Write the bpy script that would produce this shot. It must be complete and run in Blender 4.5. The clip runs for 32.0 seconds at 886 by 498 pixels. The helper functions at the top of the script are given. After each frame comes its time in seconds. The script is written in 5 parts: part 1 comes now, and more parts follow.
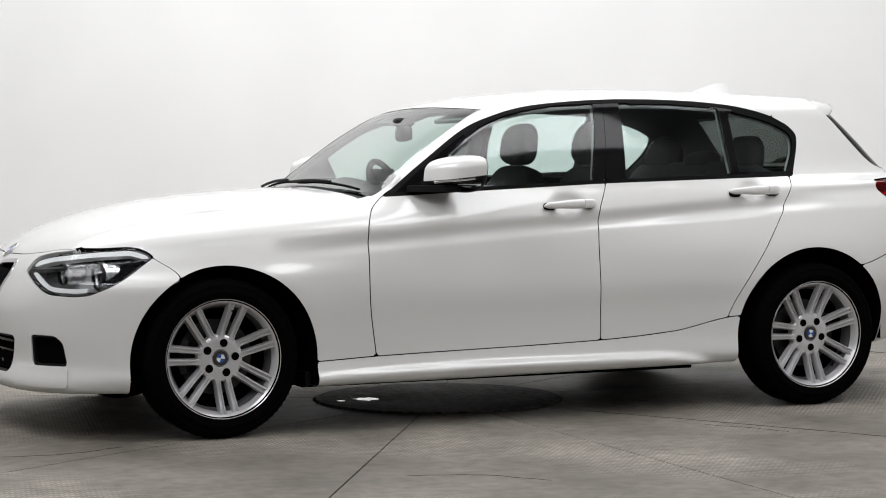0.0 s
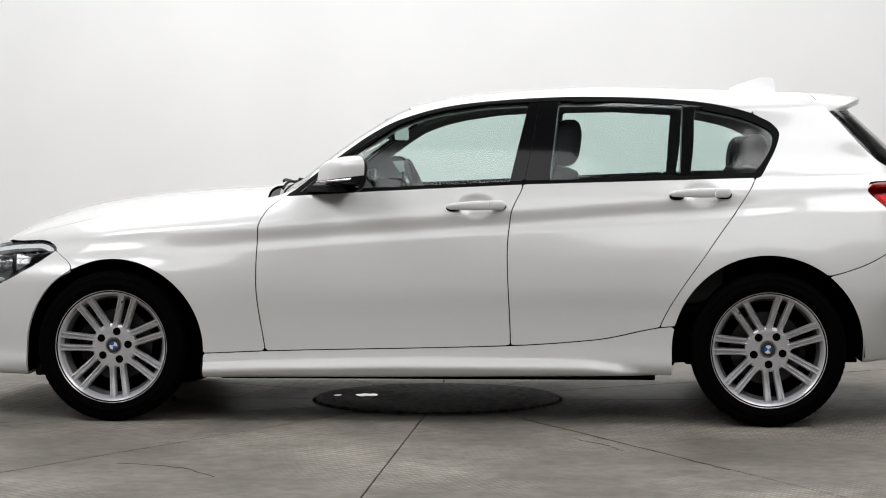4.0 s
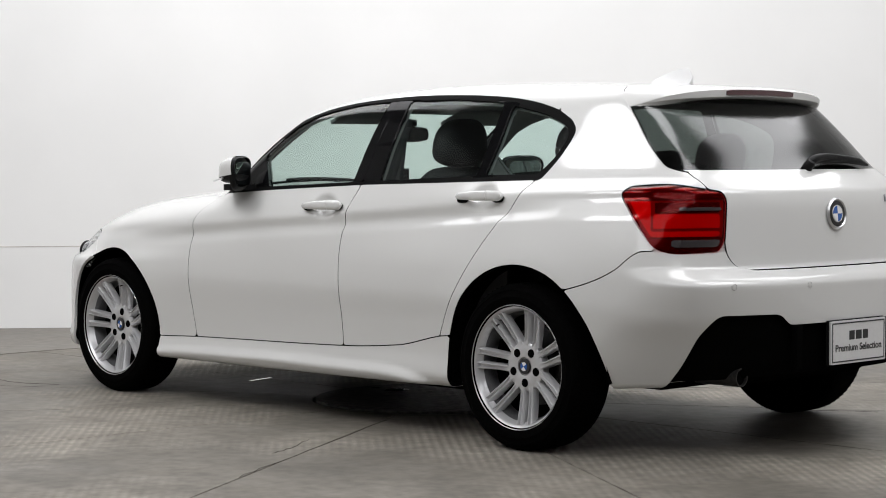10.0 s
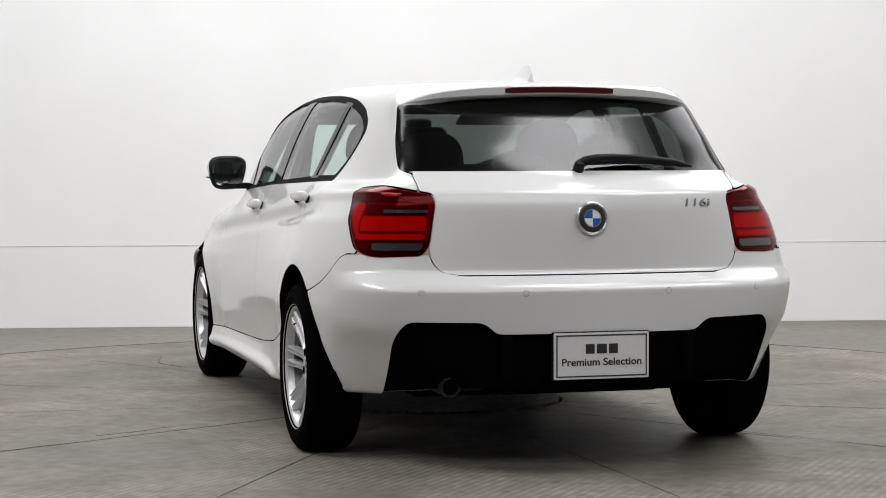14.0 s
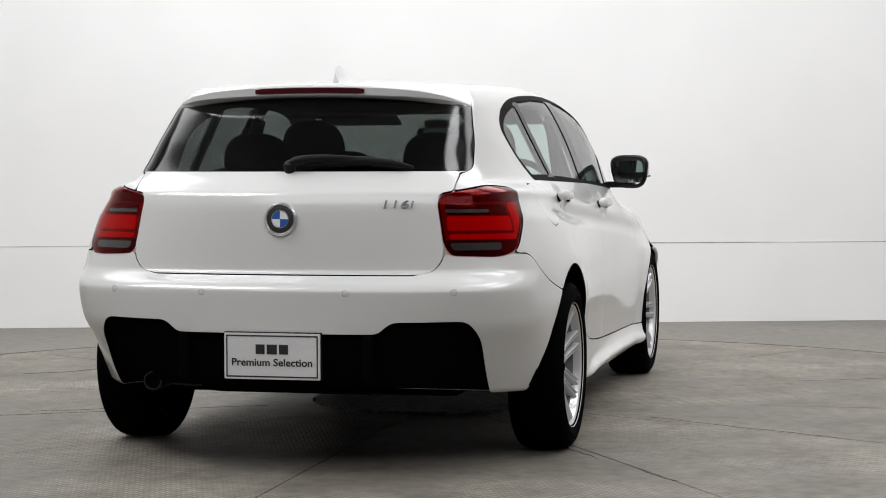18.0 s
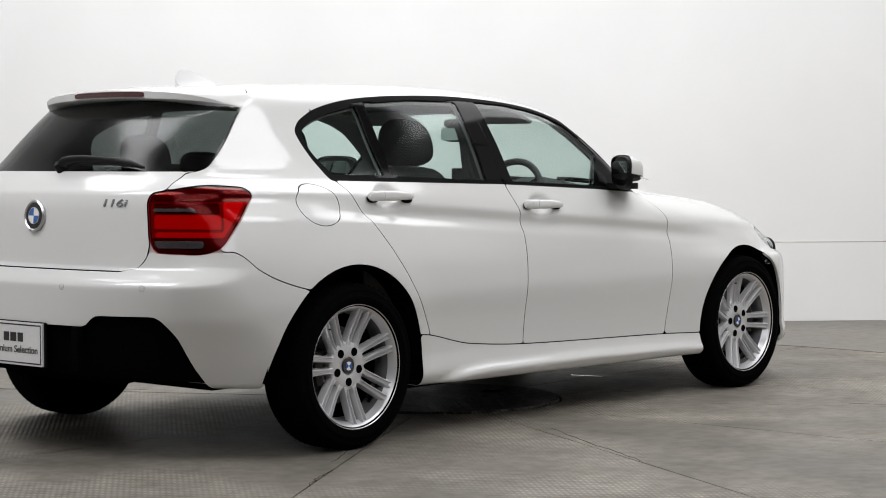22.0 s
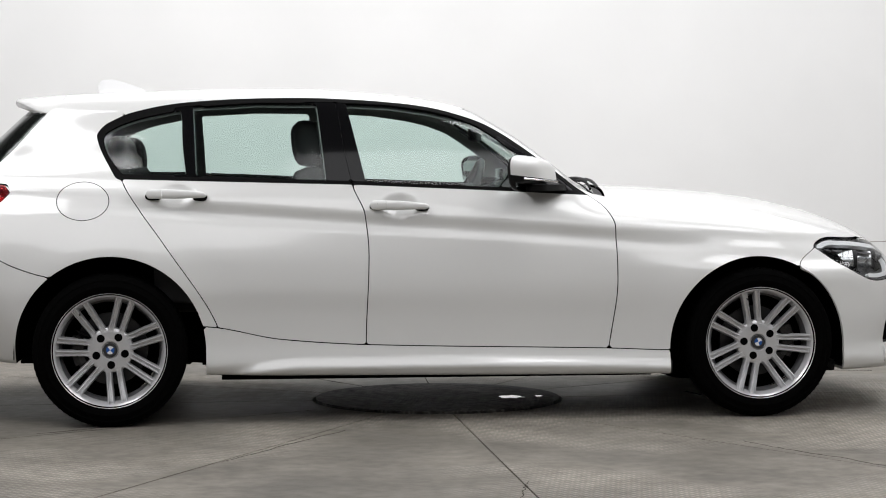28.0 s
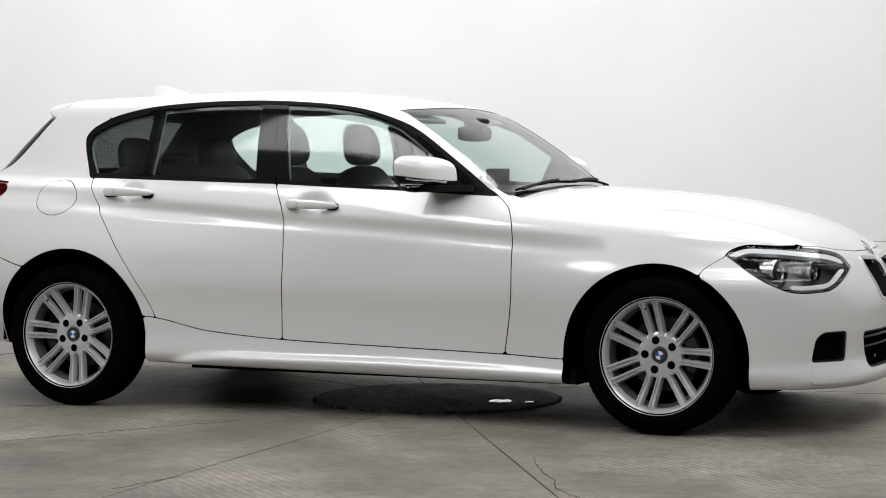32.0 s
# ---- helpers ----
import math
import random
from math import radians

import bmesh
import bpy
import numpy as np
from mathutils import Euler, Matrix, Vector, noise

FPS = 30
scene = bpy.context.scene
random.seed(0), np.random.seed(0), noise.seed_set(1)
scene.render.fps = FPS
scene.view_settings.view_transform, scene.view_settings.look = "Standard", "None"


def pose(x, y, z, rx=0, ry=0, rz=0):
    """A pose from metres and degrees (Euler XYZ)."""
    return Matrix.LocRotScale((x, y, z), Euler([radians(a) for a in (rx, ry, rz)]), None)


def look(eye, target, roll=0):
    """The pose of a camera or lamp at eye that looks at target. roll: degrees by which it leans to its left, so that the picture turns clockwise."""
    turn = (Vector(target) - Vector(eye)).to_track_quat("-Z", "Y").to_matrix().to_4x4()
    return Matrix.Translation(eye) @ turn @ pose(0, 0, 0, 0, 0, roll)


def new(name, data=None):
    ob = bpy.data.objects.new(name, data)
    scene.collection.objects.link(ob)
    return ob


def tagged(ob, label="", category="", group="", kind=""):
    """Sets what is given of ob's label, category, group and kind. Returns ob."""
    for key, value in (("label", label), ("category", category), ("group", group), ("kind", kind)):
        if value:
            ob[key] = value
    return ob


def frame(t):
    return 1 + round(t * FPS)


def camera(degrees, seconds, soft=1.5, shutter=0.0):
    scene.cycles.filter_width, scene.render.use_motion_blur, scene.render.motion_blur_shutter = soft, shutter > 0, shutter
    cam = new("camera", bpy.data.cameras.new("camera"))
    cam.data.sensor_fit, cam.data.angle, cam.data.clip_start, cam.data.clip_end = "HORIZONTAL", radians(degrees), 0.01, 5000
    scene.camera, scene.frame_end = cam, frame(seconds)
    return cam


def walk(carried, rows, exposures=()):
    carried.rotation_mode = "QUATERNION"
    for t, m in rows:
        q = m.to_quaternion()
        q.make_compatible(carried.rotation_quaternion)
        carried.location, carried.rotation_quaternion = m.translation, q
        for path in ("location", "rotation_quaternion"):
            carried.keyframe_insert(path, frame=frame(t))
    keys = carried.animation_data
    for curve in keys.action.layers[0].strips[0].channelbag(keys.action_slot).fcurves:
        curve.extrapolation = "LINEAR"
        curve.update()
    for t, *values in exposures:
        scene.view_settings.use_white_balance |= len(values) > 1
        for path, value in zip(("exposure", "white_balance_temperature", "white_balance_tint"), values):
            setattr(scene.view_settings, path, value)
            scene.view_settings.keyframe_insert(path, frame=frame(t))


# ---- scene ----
# camera on its stand before the turntable; the turntable turns about the origin
cam = camera(24.54, 32.0, soft=1.0)
CAM_POSE = Matrix.Translation((0.0, -9.17, 1.0904)) @ pose(0, 0, 0, 0, 0, -0.1658) @ pose(0, 0, 0, 90 - 2.5821, 0, 0) @ pose(0, 0, 0, 0, 0, -0.152)
walk(cam, [(0.0, CAM_POSE), (32.0, CAM_POSE)])


def turn_at(t):
    """Heading of the turning plate, in degrees, at t seconds."""
    return 204.713 - 7.1137 * t - 0.3605 * (t - 16.0) ** 2 / 100.0


# ---- world and light ----
world = bpy.data.worlds.new("world")
scene.world = world
world.use_nodes = True
world.node_tree.nodes["Background"].inputs[0].default_value = (0.9, 0.95, 1.0, 1)
world.node_tree.nodes["Background"].inputs[1].default_value = 0.02
scene.view_settings.exposure = -0.14


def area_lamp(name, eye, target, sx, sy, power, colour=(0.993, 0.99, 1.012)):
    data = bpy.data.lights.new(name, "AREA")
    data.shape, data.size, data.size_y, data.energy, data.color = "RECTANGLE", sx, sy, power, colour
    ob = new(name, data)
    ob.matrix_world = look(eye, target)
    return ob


# ---- materials ----
def material(name, colour=(0.8, 0.8, 0.8), rough=0.5, metal=0.0, **more):
    m = bpy.data.materials.new(name)
    m.use_nodes = True
    b = m.node_tree.nodes["Principled BSDF"]
    b.inputs["Base Color"].default_value = (*colour, 1)
    b.inputs["Roughness"].default_value = rough
    b.inputs["Metallic"].default_value = metal
    for key, value in more.items():
        b.inputs[key.replace("_", " ")].default_value = value
    return m


def node(m, kind, **values):
    n = m.node_tree.nodes.new(kind)
    for key, value in values.items():
        n.inputs[key].default_value = value
    return n


def link(m, a, b):
    m.node_tree.links.new(a, b)


def noisy(m, scale, detail=6.0, low=0.9, high=1.1, bump=0.0, rough=None, coords="Object", stretch=(1, 1, 1)):
    """Varies the base colour by noise at a real-world scale, with bump and gloss variation."""
    b = m.node_tree.nodes["Principled BSDF"]
    tc = node(m, "ShaderNodeTexCoord")
    mp = node(m, "ShaderNodeMapping")
    mp.inputs["Scale"].default_value = stretch
    link(m, tc.outputs[coords], mp.inputs[0])
    n = node(m, "ShaderNodeTexNoise", Scale=scale, Detail=detail)
    link(m, mp.outputs[0], n.inputs["Vector"])
    mr = node(m, "ShaderNodeMapRange")
    mr.inputs[1].default_value, mr.inputs[2].default_value = 0.3, 0.7
    mr.inputs[3].default_value, mr.inputs[4].default_value = low, high
    link(m, n.outputs["Fac"], mr.inputs[0])
    mix = m.node_tree.nodes.new("ShaderNodeMix")
    mix.data_type, mix.blend_type = "RGBA", "MULTIPLY"
    mix.inputs[0].default_value = 1.0
    src = b.inputs["Base Color"].links
    if src:
        link(m, src[0].from_socket, mix.inputs[6])
    else:
        mix.inputs[6].default_value = b.inputs["Base Color"].default_value
    link(m, mr.outputs[0], mix.inputs[7])
    link(m, mix.outputs[2], b.inputs["Base Color"])
    if rough:
        r = node(m, "ShaderNodeMapRange")
        r.inputs[1].default_value, r.inputs[2].default_value = 0.3, 0.7
        r.inputs[3].default_value, r.inputs[4].default_value = rough
        link(m, n.outputs["Fac"], r.inputs[0])
        link(m, r.outputs[0], b.inputs["Roughness"])
    if bump:
        bp = node(m, "ShaderNodeBump", Strength=1.0, Distance=bump)
        link(m, n.outputs["Fac"], bp.inputs["Height"])
        old = b.inputs["Normal"].links
        if old:
            link(m, old[0].from_socket, bp.inputs["Normal"])
        link(m, bp.outputs[0], b.inputs["Normal"])
    return m


def glass(name, colour, gloss=0.07, rough=0.0):
    """Thin car glass: a tinted see-through pane with a mirror coat by Fresnel."""
    m = bpy.data.materials.new(name)
    m.use_nodes = True
    t = m.node_tree
    t.nodes.clear()
    out = t.nodes.new("ShaderNodeOutputMaterial")
    tr = t.nodes.new("ShaderNodeBsdfTransparent")
    tr.inputs[0].default_value = (*colour, 1)
    gl = t.nodes.new("ShaderNodeBsdfGlossy")
    gl.inputs["Roughness"].default_value = rough
    lw = t.nodes.new("ShaderNodeLayerWeight")
    lw.inputs[0].default_value = 0.5
    pw = t.nodes.new("ShaderNodeMath")
    pw.operation = "POWER"
    pw.inputs[1].default_value = 4.0
    link(m, lw.outputs["Facing"], pw.inputs[0])
    fr = t.nodes.new("ShaderNodeMath")
    fr.operation = "MULTIPLY_ADD"
    fr.inputs[1].default_value = 1.0 - gloss
    fr.inputs[2].default_value = gloss
    link(m, pw.outputs[0], fr.inputs[0])
    mx = t.nodes.new("ShaderNodeMixShader")
    link(m, fr.outputs[0], mx.inputs[0])
    link(m, tr.outputs[0], mx.inputs[1])
    link(m, gl.outputs[0], mx.inputs[2])
    link(m, mx.outputs[0], out.inputs[0])
    return m


PAINT = material("white_paint", (0.70, 0.70, 0.685), 0.38, 0.0, Coat_Weight=1.0, Coat_Roughness=0.06)
noisy(PAINT, 900, 2, 0.985, 1.015)
BLACK_TRIM = material("gloss_black_trim", (0.004, 0.004, 0.0045), 0.08, Specular_IOR_Level=0.2)
RUBBER_TRIM = noisy(material("satin_black_rubber", (0.005, 0.005, 0.005), 0.6, Specular_IOR_Level=0.04), 300, 3, 0.8, 1.2)
PLASTIC = noisy(material("grained_black_plastic", (0.005, 0.005, 0.0053), 0.5, Specular_IOR_Level=0.18), 700, 3, 0.8, 1.2, bump=0.0004)
# black for felt linings, and for shade painted into gaps and hollows
LINER_SHADE = noisy(material("dark_felt_and_shade", (0.003, 0.003, 0.003), 0.95, Specular_IOR_Level=0.0), 200, 3, 0.7, 1.3)
HEADLINER = noisy(material("grey_headliner_cloth", (0.34, 0.34, 0.33), 0.9), 500, 3, 0.93, 1.07)
CABIN = noisy(material("charcoal_cabin_trim", (0.03, 0.03, 0.032), 0.6), 400, 3, 0.85, 1.15)
SEAT_CLOTH = noisy(material("charcoal_seat_cloth", (0.028, 0.028, 0.030), 0.85), 90, 3, 0.9, 1.1)
TYRE = noisy(material("tyre_rubber", (0.0018, 0.0018, 0.0018), 0.8, Specular_IOR_Level=0.012), 60, 4, 0.8, 1.3, bump=0.0004)
ALLOY = noisy(material("silver_alloy", (0.64, 0.64, 0.65), 0.33, 0.5, Coat_Weight=0.5, Coat_Roughness=0.06), 500, 2, 0.97, 1.03)
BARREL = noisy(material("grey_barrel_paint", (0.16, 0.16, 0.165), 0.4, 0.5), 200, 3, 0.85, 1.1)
DARK_METAL = noisy(material("cast_iron", (0.045, 0.043, 0.042), 0.45, 0.8), 120, 4, 0.7, 1.3)
DISC_STEEL = material("brake_disc_steel", (0.07, 0.07, 0.072), 0.4, 0.9)
BADGE_SILVER = material("badge_silver", (0.62, 0.62, 0.63), 0.3, 0.8)
CHROME = material("chrome", (0.75, 0.75, 0.76), 0.08, 1.0)
WINDOW = glass("side_window_glass", (0.78, 0.88, 0.85), 0.048, 0.09)
DARK_WINDOW = glass("tinted_rear_glass", (0.11, 0.12, 0.115), 0.06, 0.14)
SCREEN = glass("windscreen_glass", (0.80, 0.90, 0.86), 0.08, 0.05)
LENS = glass("clear_lens", (0.94, 0.95, 0.95), 0.03)
RED_LENS = glass("red_lens", (0.74, 0.075, 0.08), 0.008)
RED = noisy(material("red_reflector", (0.22, 0.002, 0.007), 0.25, Coat_Weight=1.0, Coat_Roughness=0.03), 260, 2, 0.85, 1.15)
BRIGHT_RED = material("bright_red_light_bar", (0.74, 0.016, 0.03), 0.2, Coat_Weight=1.0, Coat_Roughness=0.03)
DARK_RED = material("dark_red_lens", (0.055, 0.003, 0.006), 0.12, Coat_Weight=0.6, Coat_Roughness=0.02)
GREY_LENS = material("smoked_white_lens", (0.028, 0.024, 0.026), 0.2, Coat_Weight=1.0, Coat_Roughness=0.03)
REFLECTOR = material("lamp_reflector", (0.62, 0.63, 0.64), 0.25, 0.8)
LAMP_GREY = material("lamp_bezel_grey", (0.10, 0.10, 0.103), 0.35, 0.3)
WHITE_PLASTIC = material("white_light_guide", (0.80, 0.81, 0.82), 0.25)
BLUE = material("enamel_blue", (0.03, 0.11, 0.38), 0.25)
WHITE = material("enamel_white", (0.82, 0.82, 0.82), 0.2, Coat_Weight=1.0)
SIGN_WHITE = noisy(material("sign_board_white", (0.74, 0.74, 0.74), 0.35), 80, 3, 0.97, 1.02)
INK = material("sign_print_black", (0.02, 0.02, 0.021), 0.5)
FIGURE_METAL = material("model_figure_metal", (0.22, 0.22, 0.225), 0.3, 0.3)
AERIAL = material("aerial_plastic", (0.72, 0.72, 0.72), 0.35)
MIRROR = material("mirror_glass", (0.60, 0.66, 0.64), 0.01, 1.0)


# ---- helpers for parts ----
def part(name, bm, mat, parent=None, label="", smooth=True):
    """Links a bmesh as one mesh object under a thing or a part."""
    me = bpy.data.meshes.new(name)
    bmesh.ops.recalc_face_normals(bm, faces=bm.faces)
    bm.to_mesh(me)
    bm.free()
    for p in me.polygons:
        p.use_smooth = smooth
    if smooth:
        me.set_sharp_from_angle(angle=radians(38))
    me.materials.append(mat)
    ob = new(name, me)
    if parent is not None:
        ob.parent = parent
    if label:
        tagged(ob, label)
    return ob


def thing(name, label, category, m=Matrix(), group="", kind=""):
    ob = new(name)
    ob.empty_display_size = 0.1
    ob.matrix_world = m
    return tagged(ob, label, category, group, kind)


def box(sx, sy, sz, c=(0, 0, 0), bevel=0.0, seg=2, m=None, bm=None):
    bm = bm or bmesh.new()
    mat = Matrix.Translation(c) @ (m or Matrix()) @ Matrix.Diagonal((sx, sy, sz, 1))
    vs = bmesh.ops.create_cube(bm, size=1.0, matrix=mat)["verts"]
    if bevel:
        es = list({e for v in vs for e in v.link_edges})
        bmesh.ops.bevel(bm, geom=es, offset=bevel, segments=seg, affect="EDGES", profile=0.6)
    return bm


def lathe(profile, n=64, axis="Y", bm=None, m=None):
    """Turns a profile of (radius, height) about an axis."""
    bm = bm or bmesh.new()
    rings = []
    for i in range(n):
        a = 2 * math.pi * i / n
        c, s = math.cos(a), math.sin(a)
        ring = []
        for r, h in profile:
            p = Vector((r * c, h, r * s)) if axis == "Y" else Vector((r * c, r * s, h))
            ring.append(bm.verts.new(m @ p if m else p))
        rings.append(ring)
    for i in range(n):
        a, b = rings[i], rings[(i + 1) % n]
        for j in range(len(profile) - 1):
            bm.faces.new((a[j], a[j + 1], b[j + 1], b[j]))
    return bm


def prism(outline, h0, h1, bevel=0.0, m=None, bm=None, seg=2):
    """A plate from a 2D outline in xy, from height h0 to h1, with bevelled top edges."""
    own = bmesh.new()
    low = [own.verts.new((x, y, h0)) for x, y in outline]
    top = [own.verts.new((x, y, h1)) for x, y in outline]
    own.faces.new(low[::-1])
    cap = own.faces.new(top)
    n = len(outline)
    for i in range(n):
        own.faces.new((low[i], low[(i + 1) % n], top[(i + 1) % n], top[i]))
    if bevel:
        bmesh.ops.bevel(own, geom=list(cap.edges), offset=bevel, segments=seg, affect="EDGES", profile=0.6)
    if m:
        bmesh.ops.transform(own, matrix=m, verts=own.verts)
    if bm is None:
        return own
    me = bpy.data.meshes.new("tmp")
    own.to_mesh(me)
    own.free()
    bm.from_mesh(me)
    bpy.data.meshes.remove(me)
    return bm


def tube(points, radius, n=10, bm=None, taper=None):
    """A round bar along a line of points."""
    bm = bm or bmesh.new()
    pts = [Vector(p) for p in points]
    rings = []
    for i, p in enumerate(pts):
        d = (pts[min(i + 1, len(pts) - 1)] - pts[max(i - 1, 0)]).normalized()
        u = d.cross(Vector((0, 0, 1)) if abs(d.z) < 0.9 else Vector((1, 0, 0))).normalized()
        w = d.cross(u)
        r = radius * (taper[i] if taper else 1)
        rings.append([bm.verts.new(p + r * (math.cos(2 * math.pi * k / n) * u + math.sin(2 * math.pi * k / n) * w)) for k in range(n)])
    for a, b in zip(rings, rings[1:]):
        for k in range(n):
            bm.faces.new((a[k], a[(k + 1) % n], b[(k + 1) % n], b[k]))
    bm.faces.new(rings[0][::-1])
    bm.faces.new(rings[-1])
    return bm


def spline(keys, n=8, closed=False):
    """A smooth 2D line (Catmull-Rom) through the keys."""
    k = [np.array(p, float) for p in keys]
    m = len(k)
    out = []
    for i in range(m if closed else m - 1):
        p0 = k[(i - 1) % m] if closed or i else 2 * k[0] - k[1]
        p1, p2 = k[i], k[(i + 1) % m]
        p3 = k[(i + 2) % m] if closed or i + 2 < m else 2 * k[-1] - k[-2]
        for j in range(n):
            t = j / n
            out.append(0.5 * (2 * p1 + (p2 - p0) * t + (2 * p0 - 5 * p1 + 4 * p2 - p3) * t * t + (3 * p1 - p0 - 3 * p2 + p3) * t ** 3))
    if not closed:
        out.append(k[-1])
    return [tuple(p) for p in out]


def rounded(keys, r, n=5):
    """A closed polygon with rounded corners."""
    out = []
    k = [np.array(p[:2], float) for p in keys]
    for i, p in enumerate(keys):
        a, b, c = k[i - 1], k[i], k[(i + 1) % len(k)]
        rr = p[2] if len(p) > 2 else r
        da, dc = a - b, c - b
        la, lc = np.linalg.norm(da), np.linalg.norm(dc)
        q = min(rr, 0.45 * la, 0.45 * lc)
        s, e = b + da / la * q, b + dc / lc * q
        for j in range(n + 1):
            t = j / n
            out.append(tuple((1 - t) ** 2 * s + 2 * t * (1 - t) * b + t * t * e))
    return out


# ---- the studio ----
def flat(name, outline, z0, z1, mat, label, category="", kind="structure"):
    ob = part(name, prism(outline, z0, z1), mat, None, smooth=False)
    return tagged(ob, label, category or name, kind=kind)


FLOOR_GREY = noisy(noisy(material("grey_studio_floor", (0.215, 0.200, 0.178), 0.55, Specular_IOR_Level=0.14), 1.3, 8, 0.80, 1.18, rough=(0.40, 0.65)), 14, 9, 0.84, 1.12, bump=0.001)
# joint strip colour holds both scuffs and the shadow under the ridge
SCUFF_SHADE = noisy(material("scuff_and_shade_joint", (0.62, 0.59, 0.55), 0.8), 2.2, 9, 0.35, 1.3)
WALL_WHITE = noisy(material("white_wall_paint", (0.84, 0.84, 0.83), 0.75), 1.2, 5, 0.97, 1.02, bump=0.002)


def tread(m):
    """Worn raised tread of the floor plates: crossed ribs that show in patches."""
    b = m.node_tree.nodes["Principled BSDF"]
    tc = node(m, "ShaderNodeTexCoord")
    heights = []
    for a in (40, -50):
        mp = node(m, "ShaderNodeMapping")
        mp.inputs["Rotation"].default_value = (0, 0, radians(a))
        link(m, tc.outputs["Object"], mp.inputs[0])
        w = node(m, "ShaderNodeTexWave", Scale=16.0 if a > 0 else 9.0, Distortion=0.3)
        link(m, mp.outputs[0], w.inputs["Vector"])
        heights.append(w.outputs["Fac"])
    times = node(m, "ShaderNodeMath")
    times.operation = "MULTIPLY"
    link(m, heights[0], times.inputs[0])
    link(m, heights[1], times.inputs[1])
    n = node(m, "ShaderNodeTexNoise", Scale=0.8, Detail=3.0)
    link(m, tc.outputs["Object"], n.inputs["Vector"])
    mask = node(m, "ShaderNodeMapRange")
    mask.inputs[1].default_value, mask.inputs[2].default_value = 0.46, 0.56
    link(m, n.outputs["Fac"], mask.inputs[0])
    h = node(m, "ShaderNodeMath")
    h.operation = "MULTIPLY"
    link(m, times.outputs[0], h.inputs[0])
    link(m, mask.outputs[0], h.inputs[1])
    bp = node(m, "ShaderNodeBump", Strength=1.0, Distance=0.004)
    link(m, h.outputs[0], bp.inputs["Height"])
    link(m, b.inputs["Normal"].links[0].from_socket, bp.inputs["Normal"])
    link(m, bp.outputs[0], b.inputs["Normal"])
    # the ribs are coloured paler than the grooves
    rib_tone = node(m, "ShaderNodeMath")
    rib_tone.operation = "MULTIPLY_ADD"
    rib_tone.inputs[1].default_value, rib_tone.inputs[2].default_value = 0.70, 0.86
    link(m, h.outputs[0], rib_tone.inputs[0])
    mix = m.node_tree.nodes.new("ShaderNodeMix")
    mix.data_type, mix.blend_type = "RGBA", "MULTIPLY"
    mix.inputs[0].default_value = 1.0
    link(m, b.inputs["Base Color"].links[0].from_socket, mix.inputs[6])
    link(m, rib_tone.outputs[0], mix.inputs[7])
    link(m, mix.outputs[2], b.inputs["Base Color"])
    return m


PLATE_GREY = noisy(noisy(noisy(material("grey_painted_plate", (0.228, 0.208, 0.178), 0.55, Specular_IOR_Level=0.14), 0.9, 9, 0.70, 1.28, rough=(0.36, 0.65)), 16, 10, 0.78, 1.18, bump=0.0018), 3.2, 12, 0.74, 1.12)
tread(PLATE_GREY)
CEILING_DARK = noisy(material("grey_ceiling_paint", (0.12, 0.12, 0.118), 0.9), 2, 4, 0.9, 1.1)
HUB_STEEL = noisy(noisy(material("worn_dark_steel", (0.075, 0.071, 0.066), 0.6, Specular_IOR_Level=0.08), 6, 8, 0.5, 1.5, rough=(0.45, 0.75)), 28, 9, 0.5, 1.7, bump=0.004)
tread(HUB_STEEL)
RING_R = 3.22


def circle(r, n=128):
    return [(r * math.cos(2 * math.pi * i / n), r * math.sin(2 * math.pi * i / n)) for i in range(n)]


def ring_plate(name, r0, outer, z0, z1, mat):
    """Floor with a round hole: the outer border is square."""
    bm = bmesh.new()
    n = 128
    rows = []
    for i in range(n):
        a = 2 * math.pi * i / n
        c, s = math.cos(a), math.sin(a)
        k = min(outer / max(abs(c), 1e-6), outer / max(abs(s), 1e-6))
        rows.append([bm.verts.new(p) for p in ((r0 * c, r0 * s, z0), (r0 * c, r0 * s, z1), (k * c, k * s, z1))])
    for i in range(n):
        a, b = rows[i], rows[(i + 1) % n]
        for j in range(2):
            bm.faces.new((a[j], a[j + 1], b[j + 1], b[j]))
    return part(name, bm, mat, smooth=False)


tagged(ring_plate("floor", RING_R + 0.035, 14.0, -0.05, 0.0, FLOOR_GREY), "grey painted concrete studio floor", "floor", kind="structure")
tagged(part("pit_floor", box(8, 8, 0.02, (0, 0, -0.08)), PLASTIC), "dark pit below the turning plate", "floor", kind="structure")
TABLE = thing("turntable", "grey round turning floor plate of large panels", "turntable")
JOINTS = [1, 31, 58.8, 89, 120, 150, 181, 212, 242.5, 271.8, 302, 331, 361]
for k in range(12):
    a0, a1 = radians(JOINTS[k]), radians(JOINTS[k + 1])
    g0, g1 = 0.0035 / 0.565, 0.0035 / RING_R
    ring = [(RING_R * math.cos(a0 + g1 + (a1 - a0 - 2 * g1) * i / 12), RING_R * math.sin(a0 + g1 + (a1 - a0 - 2 * g1) * i / 12)) for i in range(13)]
    core = [(0.565 * math.cos(a1 - g0 - (a1 - a0 - 2 * g0) * i / 4), 0.565 * math.sin(a1 - g0 - (a1 - a0 - 2 * g0) * i / 4)) for i in range(5)]
    part("plate_sector", prism(ring + core, -0.03, 0.0), PLATE_GREY, TABLE, smooth=False)
part("plate_hub", prism(circle(0.550, 64), -0.03, 0.009, 0.004), HUB_STEEL, TABLE, "dark steel hub cover with tread pattern", smooth=False)
part("plate_bed", prism(circle(RING_R), -0.05, -0.032), PLASTIC, TABLE, smooth=False)
